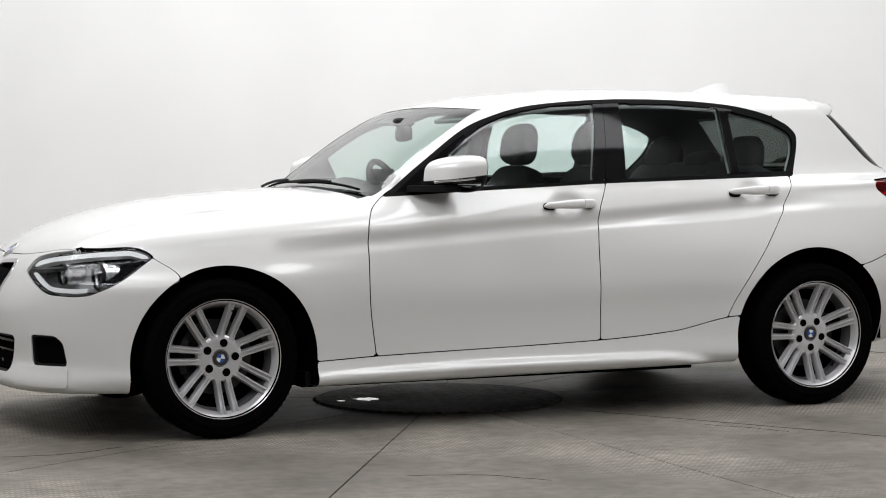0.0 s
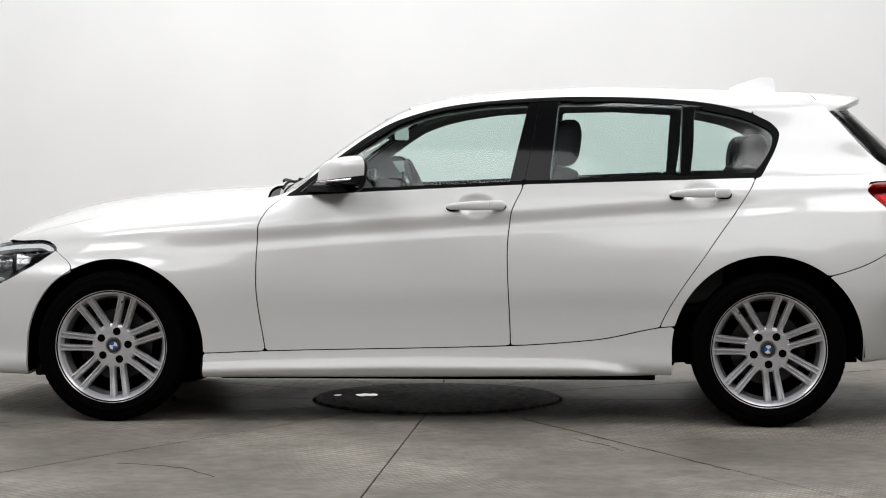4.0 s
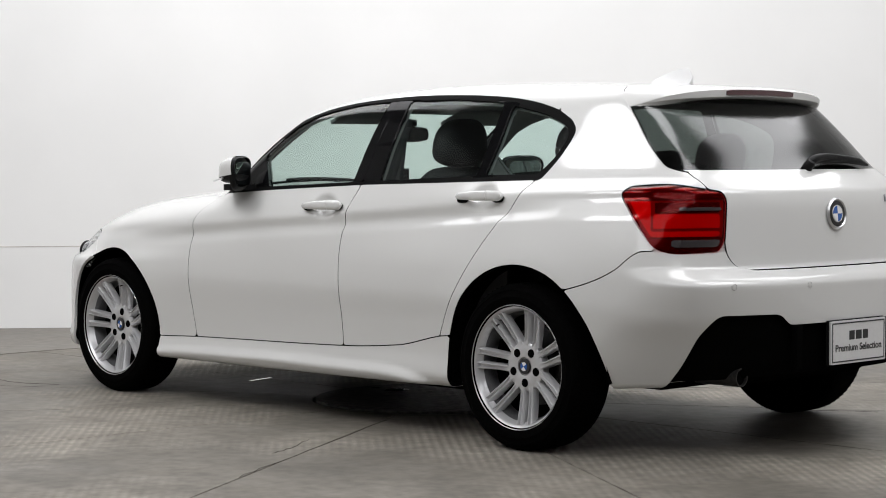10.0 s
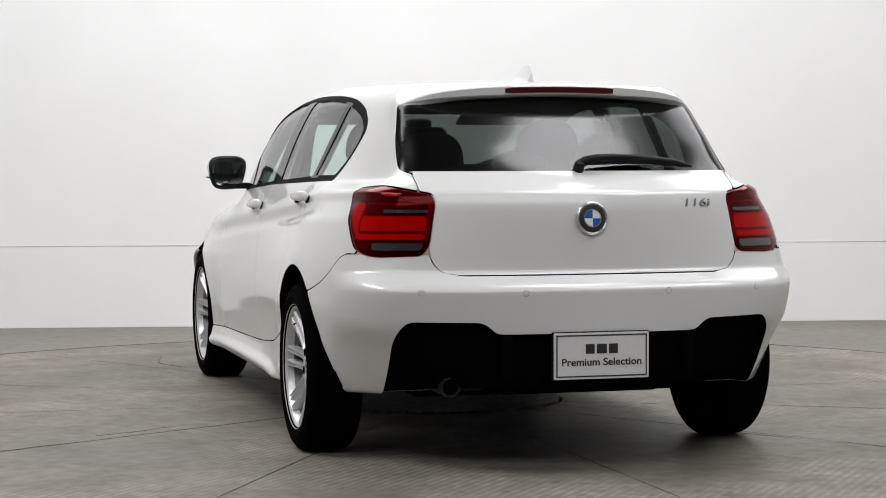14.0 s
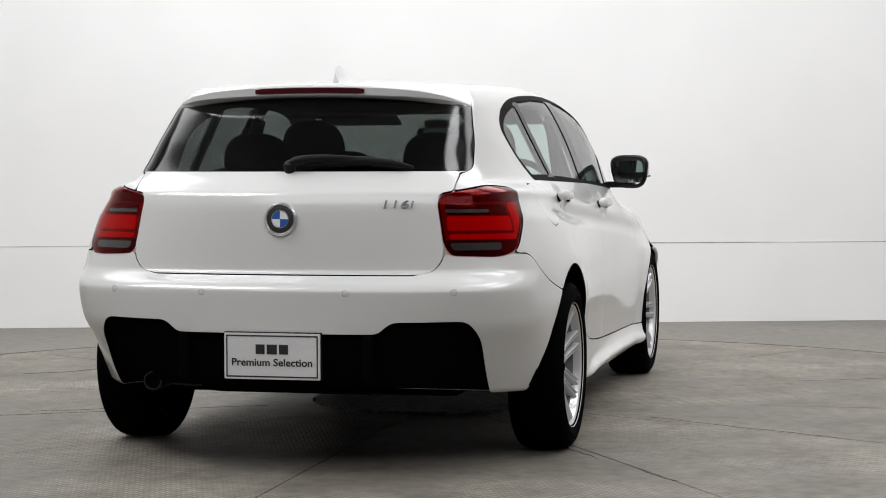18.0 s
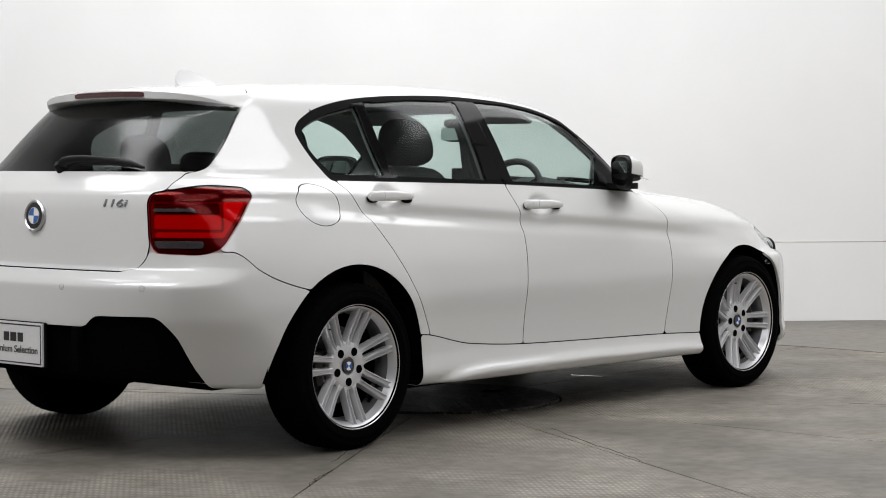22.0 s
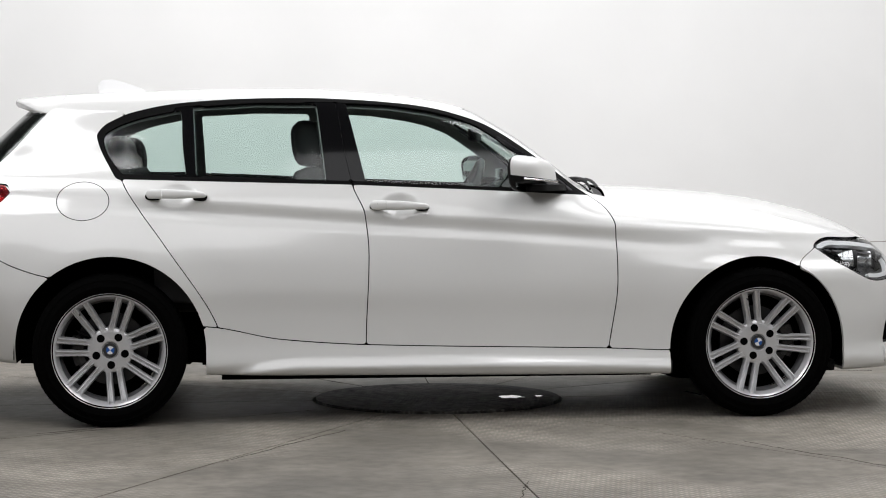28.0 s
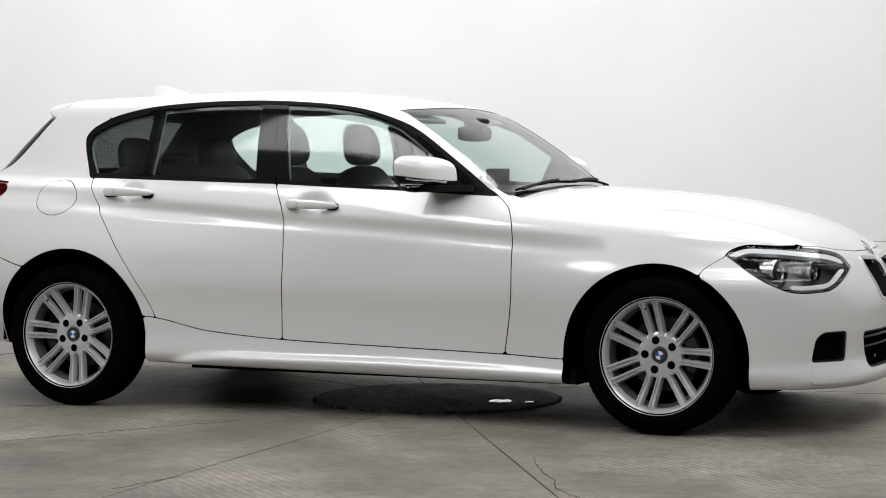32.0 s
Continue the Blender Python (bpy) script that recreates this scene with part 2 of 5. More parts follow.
CRACK = noisy(material("crack_dirt", (0.075, 0.068, 0.058), 0.9, Specular_IOR_Level=0.05), 30, 4, 0.5, 1.6)
BARE_STEEL = noisy(material("bare_steel", (0.80, 0.80, 0.79), 0.12, 1.0), 60, 4, 0.8, 1.1)


def crack(points, width=0.006, seed=1):
    """A thin wandering crack in the plates' paint, tapering at its ends."""
    rnd = random.Random(seed)
    bm = bmesh.new()
    line = spline(points, 7)
    n = len(line)
    pairs = []
    for i, (x, y) in enumerate(line):
        a, b = line[max(i - 1, 0)], line[min(i + 1, n - 1)]
        d = Vector((b[0] - a[0], b[1] - a[1]))
        d.normalize()
        w = width * 0.5 * (0.25 + 0.75 * math.sin(math.pi * (i + 0.5) / n)) * rnd.uniform(0.55, 1.4)
        o = rnd.uniform(-0.007, 0.007)
        c = Vector((x - d.y * o, y + d.x * o))
        pairs.append([bm.verts.new((c.x - d.y * w * k, c.y + d.x * w * k, z)) for k, z in ((-1, -0.002), (-1, 0.0012), (1, 0.0012), (1, -0.002))])
    for a, b in zip(pairs, pairs[1:]):
        for k in range(3):
            bm.faces.new((a[k], a[k + 1], b[k + 1], b[k]))
    part("crack", bm, CRACK, TABLE, "dark crack in the plate paint", smooth=False)


for k, line in enumerate((
        [(1.05, -1.5), (1.15, -1.73), (1.31, -1.99), (1.38, -2.15), (1.54, -2.32)],
        [(0.03, -2.72), (0.06, -2.55), (0.10, -2.38)],
        [(-0.46, -1.03), (-0.70, -1.42), (-0.93, -1.82)],
        [(-0.81, 1.61), (-0.74, 1.45), (-0.62, 1.28)],
        [(-1.81, -1.13), (-1.99, -1.23), (-2.12, -1.33)],
        [(-0.40, 0.67), (-0.91, 1.58), (-1.17, 2.05)],
        [(-1.68, -1.0), (-1.54, -0.91), (-1.31, -0.77)],
        [(1.7, 0.9), (1.95, 1.0), (2.3, 0.95)],
        [(0.6, 2.3), (0.75, 2.1), (1.0, 2.0)])):
    crack(line, 0.0045, 7 + k)


def scrap(name, cx, cy, rx, ry, z, mat, label, seed):
    """A flat torn piece with a ragged outline."""
    rnd = random.Random(seed)
    ring = [(cx + rx * rnd.uniform(0.55, 1.1) * math.cos(2 * math.pi * i / 14), cy + ry * rnd.uniform(0.55, 1.1) * math.sin(2 * math.pi * i / 14)) for i in range(14)]
    part(name, prism(ring, z, z + 0.0015), mat, TABLE, label, smooth=False)


scrap("bare_patch", 0.331, -0.048, 0.062, 0.070, 0.0085, BARE_STEEL, "bright bare steel patch on the hub", 3)
scrap("bare_patch", 0.455, -0.035, 0.022, 0.030, 0.0085, BARE_STEEL, "bright bare steel patch on the hub", 5)
part("bare_strip", box(0.020, 0.17, 0.003, (1.19, 0.07, 0.0005), m=pose(0, 0, 0, 0, 0, 15)), BARE_STEEL, TABLE, "bare steel strip let into the plate", smooth=False)
# side walls are unseen, added for bounce; the unseen dark front cuts haze
for nm, c, sx, sy, rz in (("wall_back", (0.1, 4.11 + 0.1, 3.0), 30, 0.2, 4.55), ("wall_left_bounce", (-7.2, -4, 3.0), 0.2, 20, 0), ("wall_right_bounce", (7.2, -4, 3.0), 0.2, 20, 0), ("wall_front_unseen", (0, -13.5, 3.0), 28, 0.2, 0)):
    if nm == "wall_back":
        low = part("wall_dado", box(sx, 0.02, 0.52, (0, -sy / 2 + 0.0075, -2.74), 0.002), WALL_WHITE, smooth=False)
        tagged(low, "white lower wall panel with a scuffed edge", "wall", kind="structure").matrix_world = pose(*c, 0, 0, rz)
        strip = part("wall_joint", box(sx, 0.02, 0.007, (0, -sy / 2 + 0.0065, -2.4762)), SCUFF_SHADE, smooth=False)
        tagged(strip, "grey joint line along the wall, scuffs and ridge shadow in its colour", "wall", kind="structure").matrix_world = pose(*c, 0, 0, rz)
    tagged(part(nm, box(sx, sy, 6.2, (0, 0, 0)), CEILING_DARK if nm == "wall_front_unseen" else WALL_WHITE, smooth=False), "unseen dark wall added to cut haze and stray light" if nm == "wall_front_unseen" else "white painted wall, unseen at the sides and added there for bounce", "wall", kind="structure").matrix_world = pose(*c, 0, 0, rz)
tagged(part("ceiling", box(30, 30, 0.2, (0, -2, 6.2)), CEILING_DARK, smooth=False), "grey studio ceiling", "ceiling", kind="structure")
area_lamp("softbox", (0.4, 1.4, 4.2), (0.4, 1.3, 0), 8.0, 3.6, 300)
# added fill lamp without a known source, brightens the car's near sides
area_lamp("front_fill", (0.0, -7.0, 5.4), (0, 0, 0.9), 9.5, 3.0, 245)
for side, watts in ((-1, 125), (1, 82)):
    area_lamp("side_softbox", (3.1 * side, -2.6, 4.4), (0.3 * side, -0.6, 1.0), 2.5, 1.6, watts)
area_lamp("top_softbox", (1.5, -1.6, 4.6), (1.3, -1.5, 1.0), 1.5, 1.0, 34)
# ---- the car's skin: one smooth closed form, cut into panels along its shut lines ----
# car space: x forward from between the axles, y to its left, z up from the floor
AXLE_F, AXLE_R = 1.345, -1.345
ARCH_F, ARCH_R = (1.335, 0.300, 0.375), (-1.343, 0.308, 0.386)


def curve(xs, ys):
    """A monotone cubic through the keys, straight beyond its ends."""
    xs, ys = np.array(xs, float), np.array(ys, float)
    h = np.diff(xs)
    s = np.diff(ys) / h
    d = np.empty(len(xs))
    d[0], d[-1] = s[0], s[-1]
    same = s[:-1] * s[1:] > 0
    d[1:-1] = np.where(same, 2 * s[:-1] * s[1:] / np.where(same, s[:-1] + s[1:], 1), 0)

    def value(x):
        x = np.asarray(x, float)
        i = np.clip(np.searchsorted(xs, x) - 1, 0, len(h) - 1)
        t = (x - xs[i]) / h[i]
        u = np.clip(t, 0, 1)
        y = (ys[i] * (1 + 2 * u) * (1 - u) ** 2 + h[i] * d[i] * u * (1 - u) ** 2
             + ys[i + 1] * u * u * (3 - 2 * u) - h[i] * d[i + 1] * u * u * (1 - u))
        return y + np.where(t < 0, t * h[i] * d[0], 0) + np.where(t > 1, (t - 1) * h[i] * d[-1], 0)
    return value


# plan lines: greatest half width, crease, belt and roof rail
wide = curve([-2.2, -1.9, -1.6, -1.345, -0.9, -0.3, 0.3, 0.7, 1.0, 1.345, 1.6, 1.9, 2.1],
             [0.79, 0.850, 0.886, 0.896, 0.880, 0.857, 0.849, 0.847, 0.856, 0.862, 0.850, 0.800, 0.74])
crease_y = curve([-2.2, -1.9, -1.6, -1.3, -1.0, -0.5, 0.0, 0.6, 1.0, 1.345, 1.6, 1.9],
                 [0.66, 0.735, 0.785, 0.802, 0.806, 0.818, 0.826, 0.822, 0.812, 0.785, 0.725, 0.62])
crease_z = curve([-1.75, -1.3, -0.97, -0.3, 0.25, 0.8, 1.3, 1.9], [0.955, 0.94, 0.92, 0.875, 0.84, 0.80, 0.765, 0.73])
belt_y = curve([-2.0, -1.75, -1.5, -1.2, -0.6, 0.0, 0.4, 0.65, 1.0, 1.4, 1.9], [0.605, 0.665, 0.712, 0.748, 0.780, 0.785, 0.765, 0.735, 0.70, 0.66, 0.55])
belt_z = curve([-2.0, -1.31, -0.36, 0.27, 0.63, 1.2, 1.9], [1.02, 1.008, 0.981, 0.953, 0.936, 0.90, 0.83])
rail_y = curve([-2.0, -1.57, -1.2, -0.6, 0.0, 0.4, 0.8], [0.47, 0.545, 0.575, 0.622, 0.630, 0.600, 0.55])
sill_z = curve([-2.0, -0.97, -0.65, -0.3, 0.7, 0.96, 2.0], [0.42, 0.405, 0.348, 0.322, 0.296, 0.287, 0.28])
# centre lines: top, nose and tail
top_z = curve([-1.85, -1.65, -1.27, -1.01, -0.63, -0.245, -0.04, 0.148, 0.28, 0.414, 0.54, 0.66, 0.74, 0.93, 1.16, 1.41, 1.66, 1.88, 1.99, 2.08],
              [1.345, 1.363, 1.382, 1.392, 1.398, 1.378, 1.354, 1.316, 1.250, 1.165, 1.072, 0.988, 0.967, 0.958, 0.943, 0.917, 0.866, 0.790, 0.725, 0.64])
crown = curve([-1.8, -1.2, -0.4, 0.1, 0.6, 0.75, 1.2, 1.7, 2.0], [0.055, 0.075, 0.085, 0.085, 0.08, 0.09, 0.115, 0.16, 0.18])
nose_x = curve([0.15, 0.22, 0.30, 0.42, 0.55, 0.64, 0.70, 0.78, 0.9], [2.06, 2.110, 2.094, 2.104, 2.105, 2.095, 2.06, 1.97, 1.75])
tail_x = curve([0.15, 0.27, 0.36, 0.50, 0.632, 0.650, 0.680, 0.70, 0.80, 0.90, 0.962, 0.985, 1.04, 1.16, 1.29, 1.36, 1.45],
               [-2.10, -2.18, -2.208, -2.219, -2.219, -2.207, -2.160, -2.138, -2.134, -2.128, -2.112, -2.085, -2.012, -1.885, -1.745, -1.67, -1.55])
tail_bow = curve([0.28, 0.42, 0.53, 0.66, 0.75, 0.96, 1.3], [1.7, 1.2, 0.82, 0.70, 0.8, 1.0, 1.0])


def side_y(x, z):
    """Half width of the car at x, z."""
    w, cy, cz, by, bz, ry, sz = wide(x), crease_y(x), crease_z(x), belt_y(x), belt_z(x), rail_y(x), sill_z(x)
    one = np.ones_like(w)
    lean = curve([1.2, 1.45, 1.65, 1.9], [0.0, 0.008, 0.026, 0.065])(np.clip(x, 1.2, 1.9))
    ease = 0.30 + 0.15 * np.clip((np.abs(x) - 0.85) / 0.4, 0, 1)
    zm, ym = 0.57 + (0.35 - 0.3 * ease) * (cz - 0.57), np.maximum(w - 0.003 - lean, cy + 0.008)
    cr = np.clip((x + 1.50) / 0.5, 0, 1) * np.clip((1.2 - x) / 0.5, 0, 1)
    flare = cy + 0.008 + ease * (ym - cy - 0.008)
    mid = cy + 0.001 + 0.041 / (0.104 - 0.05 * ease) * (flare - cy - 0.001)
    mid = mid - cr * (mid - cy + 0.002)
    zk = np.stack([0.15 * one, 0.205 * one, 0.25 * one, np.minimum(sz, 0.335), np.minimum(sz, 0.335) + 0.11, 0.57 * one, zm, cz - 0.115 + 0.05 * ease, cz - 0.052, cz - 0.011, cz + 0.012, bz, 0.5 * (bz + 1.34), 1.34 * one, 1.5 * one])
    yk = np.stack([w - 0.065, w - 0.034, w - 0.014, w - 0.020, w - 0.014 - 0.35 * lean, w - 0.82 * lean, ym, flare, mid, cy + 0.001 + 0.0028 * cr, cy - 0.005 + 0.0025 * cr, by, 0.47 * by + 0.53 * ry + 0.018 * np.clip((x + 1.3) / 0.8, 0, 1), ry, ry - 0.11])
    i = (z >= zk[1:-1]).sum(0)

    def pick(k):
        k = np.clip(k, 0, len(zk) - 1)[None]
        return np.take_along_axis(zk, k, 0)[0], np.take_along_axis(yk, k, 0)[0]
    (z0, y0), (z1, y1), (z2, y2), (z3, y3) = pick(i - 1), pick(i), pick(i + 1), pick(i + 2)
    h = z2 - z1
    sa, sb, sc = (y1 - y0) / np.maximum(z1 - z0, 1e-6), (y2 - y1) / h, (y3 - y2) / np.maximum(z3 - z2, 1e-6)

    def knot(p, q, end):
        ok = p * q > 0
        return np.where(end, sb, np.where(ok, 2 * p * q / np.where(ok, p + q, 1), 0))
    d1, d2 = knot(sa, sb, i == 0), knot(sb, sc, i == len(zk) - 2)
    t = (z - z1) / h
    u = np.clip(t, 0, 1)
    y = y1 * (1 + 2 * u) * (1 - u) ** 2 + h * d1 * u * (1 - u) ** 2 + y2 * u * u * (3 - 2 * u) - h * d2 * u * u * (1 - u) + (t - u) * h * sb
    # skirt: a fin along the foot of the sill that dies out before the rear wheel
    fade = np.clip((x + 0.93) / 0.22, 0, 1) * np.clip((1.05 - x) / 0.05, 0, 1)
    fade = fade * fade * (3 - 2 * fade)
    edge = 0.272 - 0.02 * np.clip((x - 0.2) / 0.8, 0, 1) - 0.06 * np.clip((-0.55 - x) / 0.35, 0, 1) ** 2
    fin = np.clip((edge - z) / 0.044, 0, 1)
    y = y + 0.031 * fade * fin * fin * (3 - 2 * fin)
    for hx, hz in ((-0.165, 0.889), (-1.075, 0.938)):
        cup = ((x - hx) / 0.068) ** 2 + ((z - hz) / 0.040) ** 2
        y = y - 0.022 * np.exp(-cup * cup)
    # flared arches
    for (ax, az, r), out in ((ARCH_F, 0.007), (ARCH_R, 0.008)):
        q = np.hypot(x - ax, np.maximum(z - az, 0)) - r
        y = y + out * np.exp(-(np.clip(q, 0, 1) / 0.085) ** 2) * (q > -0.2)
    # the rear bumper draws in towards its foot
    y = y - 0.060 * np.clip((0.54 - z) / 0.26, 0, 1) ** 1.5 * np.clip((-1.66 - x) / 0.22, 0, 1)
    return y


def smax(a, b, k):
    h = np.maximum(k - np.abs(a - b), 0) / k
    return np.maximum(a, b) + h * h * k / 4


FOOT = curve([-2.3, -1.95, -1.75, -0.98, 0.96, 1.7, 2.1], [0.285, 0.265, 0.255, 0.205, 0.187, 0.190, 0.180])


def skin(p):
    """Negative inside the car's skin, about metres near it."""
    x, y, z = p[:, 0], np.abs(p[:, 1]), p[:, 2]
    side = (y - side_y(x, z)) * 0.94
    yy = np.minimum(y, 0.95)
    top = (z - (top_z(np.minimum(x + 0.06 * yy ** 2, 2.15)) - crown(x) * yy ** 2 - 0.10 * np.clip(yy - 0.45, 0, 1) ** 2)) * 0.8
    nose = (x - (nose_x(z) - 0.12 * yy ** 2 - 0.61 * yy ** 4)) * 0.75
    tail = (tail_x(z) + (0.15 * yy ** 2 + 0.38 * yy ** 4) * tail_bow(z) - x) * 0.75
    f = smax(side, top, 0.06 + 0.05 * np.clip((x - 1.3) / 0.4, 0, 1))
    f = smax(f, tail, 0.07 + 0.05 * np.clip((0.75 - z) / 0.2, 0, 1))
    f = smax(f, nose, 0.10)
    return smax(f, (FOOT(x) - z), 0.02)


def slope(p, e=0.0015):
    n = len(p)
    q = np.concatenate([p + d * e * np.eye(3)[i] for i in range(3) for d in (1, -1)])
    f = skin(q).reshape(3, 2, n)
    return ((f[:, 0] - f[:, 1]) / (2 * e)).T


def settle(p, rounds=3):
    for _ in range(rounds):
        g = slope(p)
        step = skin(p) / np.maximum((g * g).sum(1), 0.05)
        p = p - np.clip(step, -0.02, 0.02)[:, None] * g
    return p


def net(lo, hi, h):
    """Quads on the skin by surface nets over a regular lattice."""
    n = [int(round((b - a) / h)) + 1 for a, b in zip(lo, hi)]
    ax = [lo[i] + h * np.arange(n[i]) for i in range(3)]
    # far from the skin a coarse lattice is enough
    c = 4
    grid = np.stack(np.meshgrid(*[a[::c] for a in ax], indexing="ij"), -1)
    rough = skin(grid.reshape(-1, 3)).reshape(grid.shape[:3])
    idx = [np.minimum((np.arange(k) + c // 2) // c, g - 1) for k, g in zip(n, rough.shape)]
    f = rough[np.ix_(*idx)].copy()
    near = np.argwhere(np.abs(f) < 0.12)
    f[tuple(near.T)] = skin(np.array(lo) + h * near)
    neg = f < 0
    cells = tuple(k - 1 for k in n)
    acc, cnt = np.zeros((*cells, 3)), np.zeros(cells)
    cut = [slice(None, -1), slice(1, None)]
    for axis in range(3):
        o = [a for a in range(3) if a != axis]
        for s in range(2):
            for u in range(2):
                ia, ib = [None] * 3, [None] * 3
                ia[axis], ib[axis] = cut[0], cut[1]
                ia[o[0]] = ib[o[0]] = cut[s]
                ia[o[1]] = ib[o[1]] = cut[u]
                fa, fb = f[tuple(ia)], f[tuple(ib)]
                m = (fa < 0) != (fb < 0)
                t = np.where(m, fa / np.where(m, fa - fb, 1), 0)
                acc[..., axis] += t * m
                acc[..., o[0]] += s * m
                acc[..., o[1]] += u * m
                cnt += m
    act = cnt > 0
    ids = -np.ones(cells, int)
    ids[act] = np.arange(act.sum())
    where = np.argwhere(act)
    verts = np.array(lo) + h * (where + acc[act] / cnt[act][:, None])
    quads = []
    for axis in range(3):
        o = [a for a in range(3) if a != axis]
        sl = [slice(1, -1)] * 3
        sl[axis] = slice(None)
        a = [slice(1, -1)] * 3
        b = [slice(1, -1)] * 3
        a[axis], b[axis] = slice(None, -1), slice(1, None)
        m = neg[tuple(a)] != neg[tuple(b)]
        e = np.argwhere(m)
        e[:, o[0]] += 1
        e[:, o[1]] += 1
        inside = neg[tuple(e.T)]
        corner = []
        for du, dv in ((-1, -1), (0, -1), (0, 0), (-1, 0)):
            c = e.copy()
            c[:, o[0]] += du
            c[:, o[1]] += dv
            corner.append(ids[tuple(c.T)])
        q = np.stack(corner, 1)
        if axis == 1:
            inside = ~inside
        q[~inside] = q[~inside][:, ::-1]
        quads.append(q)
    return verts, np.concatenate(quads)


SKIN_V, SKIN_Q = net((-2.301, -0.990, 0.128), (2.154, 0.990, 1.478), 0.0124)
SKIN_V = settle(SKIN_V, 2)
for _ in range(1):
    total, count = np.zeros_like(SKIN_V), np.zeros(len(SKIN_V))
    for a, b in ((0, 1), (1, 2), (2, 3), (3, 0)):
        for u, v in ((a, b), (b, a)):
            np.add.at(total, SKIN_Q[:, u], SKIN_V[SKIN_Q[:, v]])
            np.add.at(count, SKIN_Q[:, u], 1)
    SKIN_V = settle(0.5 * SKIN_V + 0.5 * total / count[:, None], 2)
SKIN_N = slope(SKIN_V, 0.008)
SKIN_N /= np.linalg.norm(SKIN_N, axis=1)[:, None]
SX, SY, SZ = SKIN_V.T
AY = np.abs(SY)


def within(poly, u, v):
    """Signed distance to a closed 2D outline, positive inside."""
    poly = np.array(poly, float)
    best, odd = np.full(len(u), 1e9), np.zeros(len(u), bool)
    for (ax, ay), (bx, by) in zip(poly, np.roll(poly, -1, axis=0)):
        ex, ey = bx - ax, by - ay
        t = np.clip(((u - ax) * ex + (v - ay) * ey) / max(ex * ex + ey * ey, 1e-12), 0, 1)
        best = np.minimum(best, (u - ax - t * ex) ** 2 + (v - ay - t * ey) ** 2)
        if ay != by:
            odd ^= ((ay > v) != (by > v)) & (u < (v - ay) / (by - ay) * ex + ax)
    return np.where(odd, 1, -1) * np.sqrt(best)


def both(*fields):
    out = fields[0]
    for f in fields[1:]:
        out = np.minimum(out, f)
    return out


def panel(name, field, mat, parent, label="", inset=0.0, lip=0.014, thick=True):
    """Cuts the skin where field is positive, and turns its rim inwards."""
    d = field[SKIN_Q]
    full = (d >= 0).all(1)
    some = (d >= 0).any(1) & ~full
    start = len(SKIN_Q)
    used = np.unique(SKIN_Q[full])
    remap = -np.ones(len(SKIN_V), int)
    remap[used] = np.arange(len(used))
    P, N = [SKIN_V[used]], [SKIN_N[used]]
    count = len(used)
    faces = [tuple(q) for q in remap[SKIN_Q[full]].tolist()]
    known, extra_p, extra_n = {}, [], []

    def vert(i):
        nonlocal count
        if remap[i] < 0:
            remap[i] = count
            count += 1
            extra_p.append(SKIN_V[i])
            extra_n.append(SKIN_N[i])
        return int(remap[i])

    def crossing(i, j):
        nonlocal count
        key = (min(i, j), max(i, j))
        if key not in known:
            t = field[i] / (field[i] - field[j])
            extra_p.append(SKIN_V[i] + t * (SKIN_V[j] - SKIN_V[i]))
            n = SKIN_N[i] + t * (SKIN_N[j] - SKIN_N[i])
            extra_n.append(n / np.linalg.norm(n))
            known[key] = count
            count += 1
        return known[key]

    for q in SKIN_Q[some].tolist():
        loop = []
        for k in range(4):
            i, j = q[k], q[(k + 1) % 4]
            if field[i] >= 0:
                loop.append(vert(i))
            if (field[i] >= 0) != (field[j] >= 0):
                loop.append(crossing(i, j))
        if len(loop) >= 3:
            faces.append(tuple(loop))
    if extra_p:
        P.append(np.array(extra_p))
        N.append(np.array(extra_n))
    P, N = np.concatenate(P), np.concatenate(N)
    P = P - N * inset
    if lip:
        rim = {}
        for f in faces:
            for k in range(len(f)):
                a, b = f[k], f[(k + 1) % len(f)]
                if (b, a) in rim:
                    del rim[(b, a)]
                else:
                    rim[(a, b)] = True
        E = np.array(list(rim)) if rim else np.zeros((0, 2), int)
        if len(E):
            out = np.zeros_like(P)
            side = np.cross(P[E[:, 1]] - P[E[:, 0]], N[E[:, 0]])
            side /= np.maximum(np.linalg.norm(side, axis=1), 1e-9)[:, None]
            np.add.at(out, E[:, 0], side)
            np.add.at(out, E[:, 1], side)
            vs = np.unique(E)
            so = out[vs] / np.maximum(np.linalg.norm(out[vs], axis=1), 1e-9)[:, None]
            m1 = -np.ones(len(P), int)
            m1[vs] = len(P) + np.arange(len(vs))
            m2 = m1 + len(vs)
            mid = N[vs] + so
            mid /= np.linalg.norm(mid, axis=1)[:, None]
            N2 = np.concatenate([N, so, so])
            P2 = np.concatenate([P, P[vs] - N[vs] * 0.0015 + so * 0.0006, P[vs] - N[vs] * lip])
            start = len(faces)
            for a, b in E.tolist():
                faces.append((b, a, int(m1[a]), int(m1[b])))
                faces.append((int(m1[b]), int(m1[a]), int(m2[a]), int(m2[b])))
            P, N = P2, N2
    me = bpy.data.meshes.new(name)
    me.from_pydata(P.tolist(), [], faces)
    me.polygons.foreach_set("use_smooth", np.ones(len(me.polygons), bool))
    me.normals_split_custom_set_from_vertices([tuple(n) for n in N])
    me.materials.append(mat)
    # deep lip faces of painted panels go black: gap shade put into colour
    if lip > 0.013 and mat == PAINT:
        me.materials.append(LINER_SHADE)
        index = np.zeros(len(me.polygons), np.int32)
        index[start + 1::2] = 1
        me.polygons.foreach_set("material_index", index)
    ob = new(name, me)
    ob.parent = parent
    if label:
        tagged(ob, label)
    return ob


CAR = thing("car", "white five-door hatchback on a turning floor plate", "car")

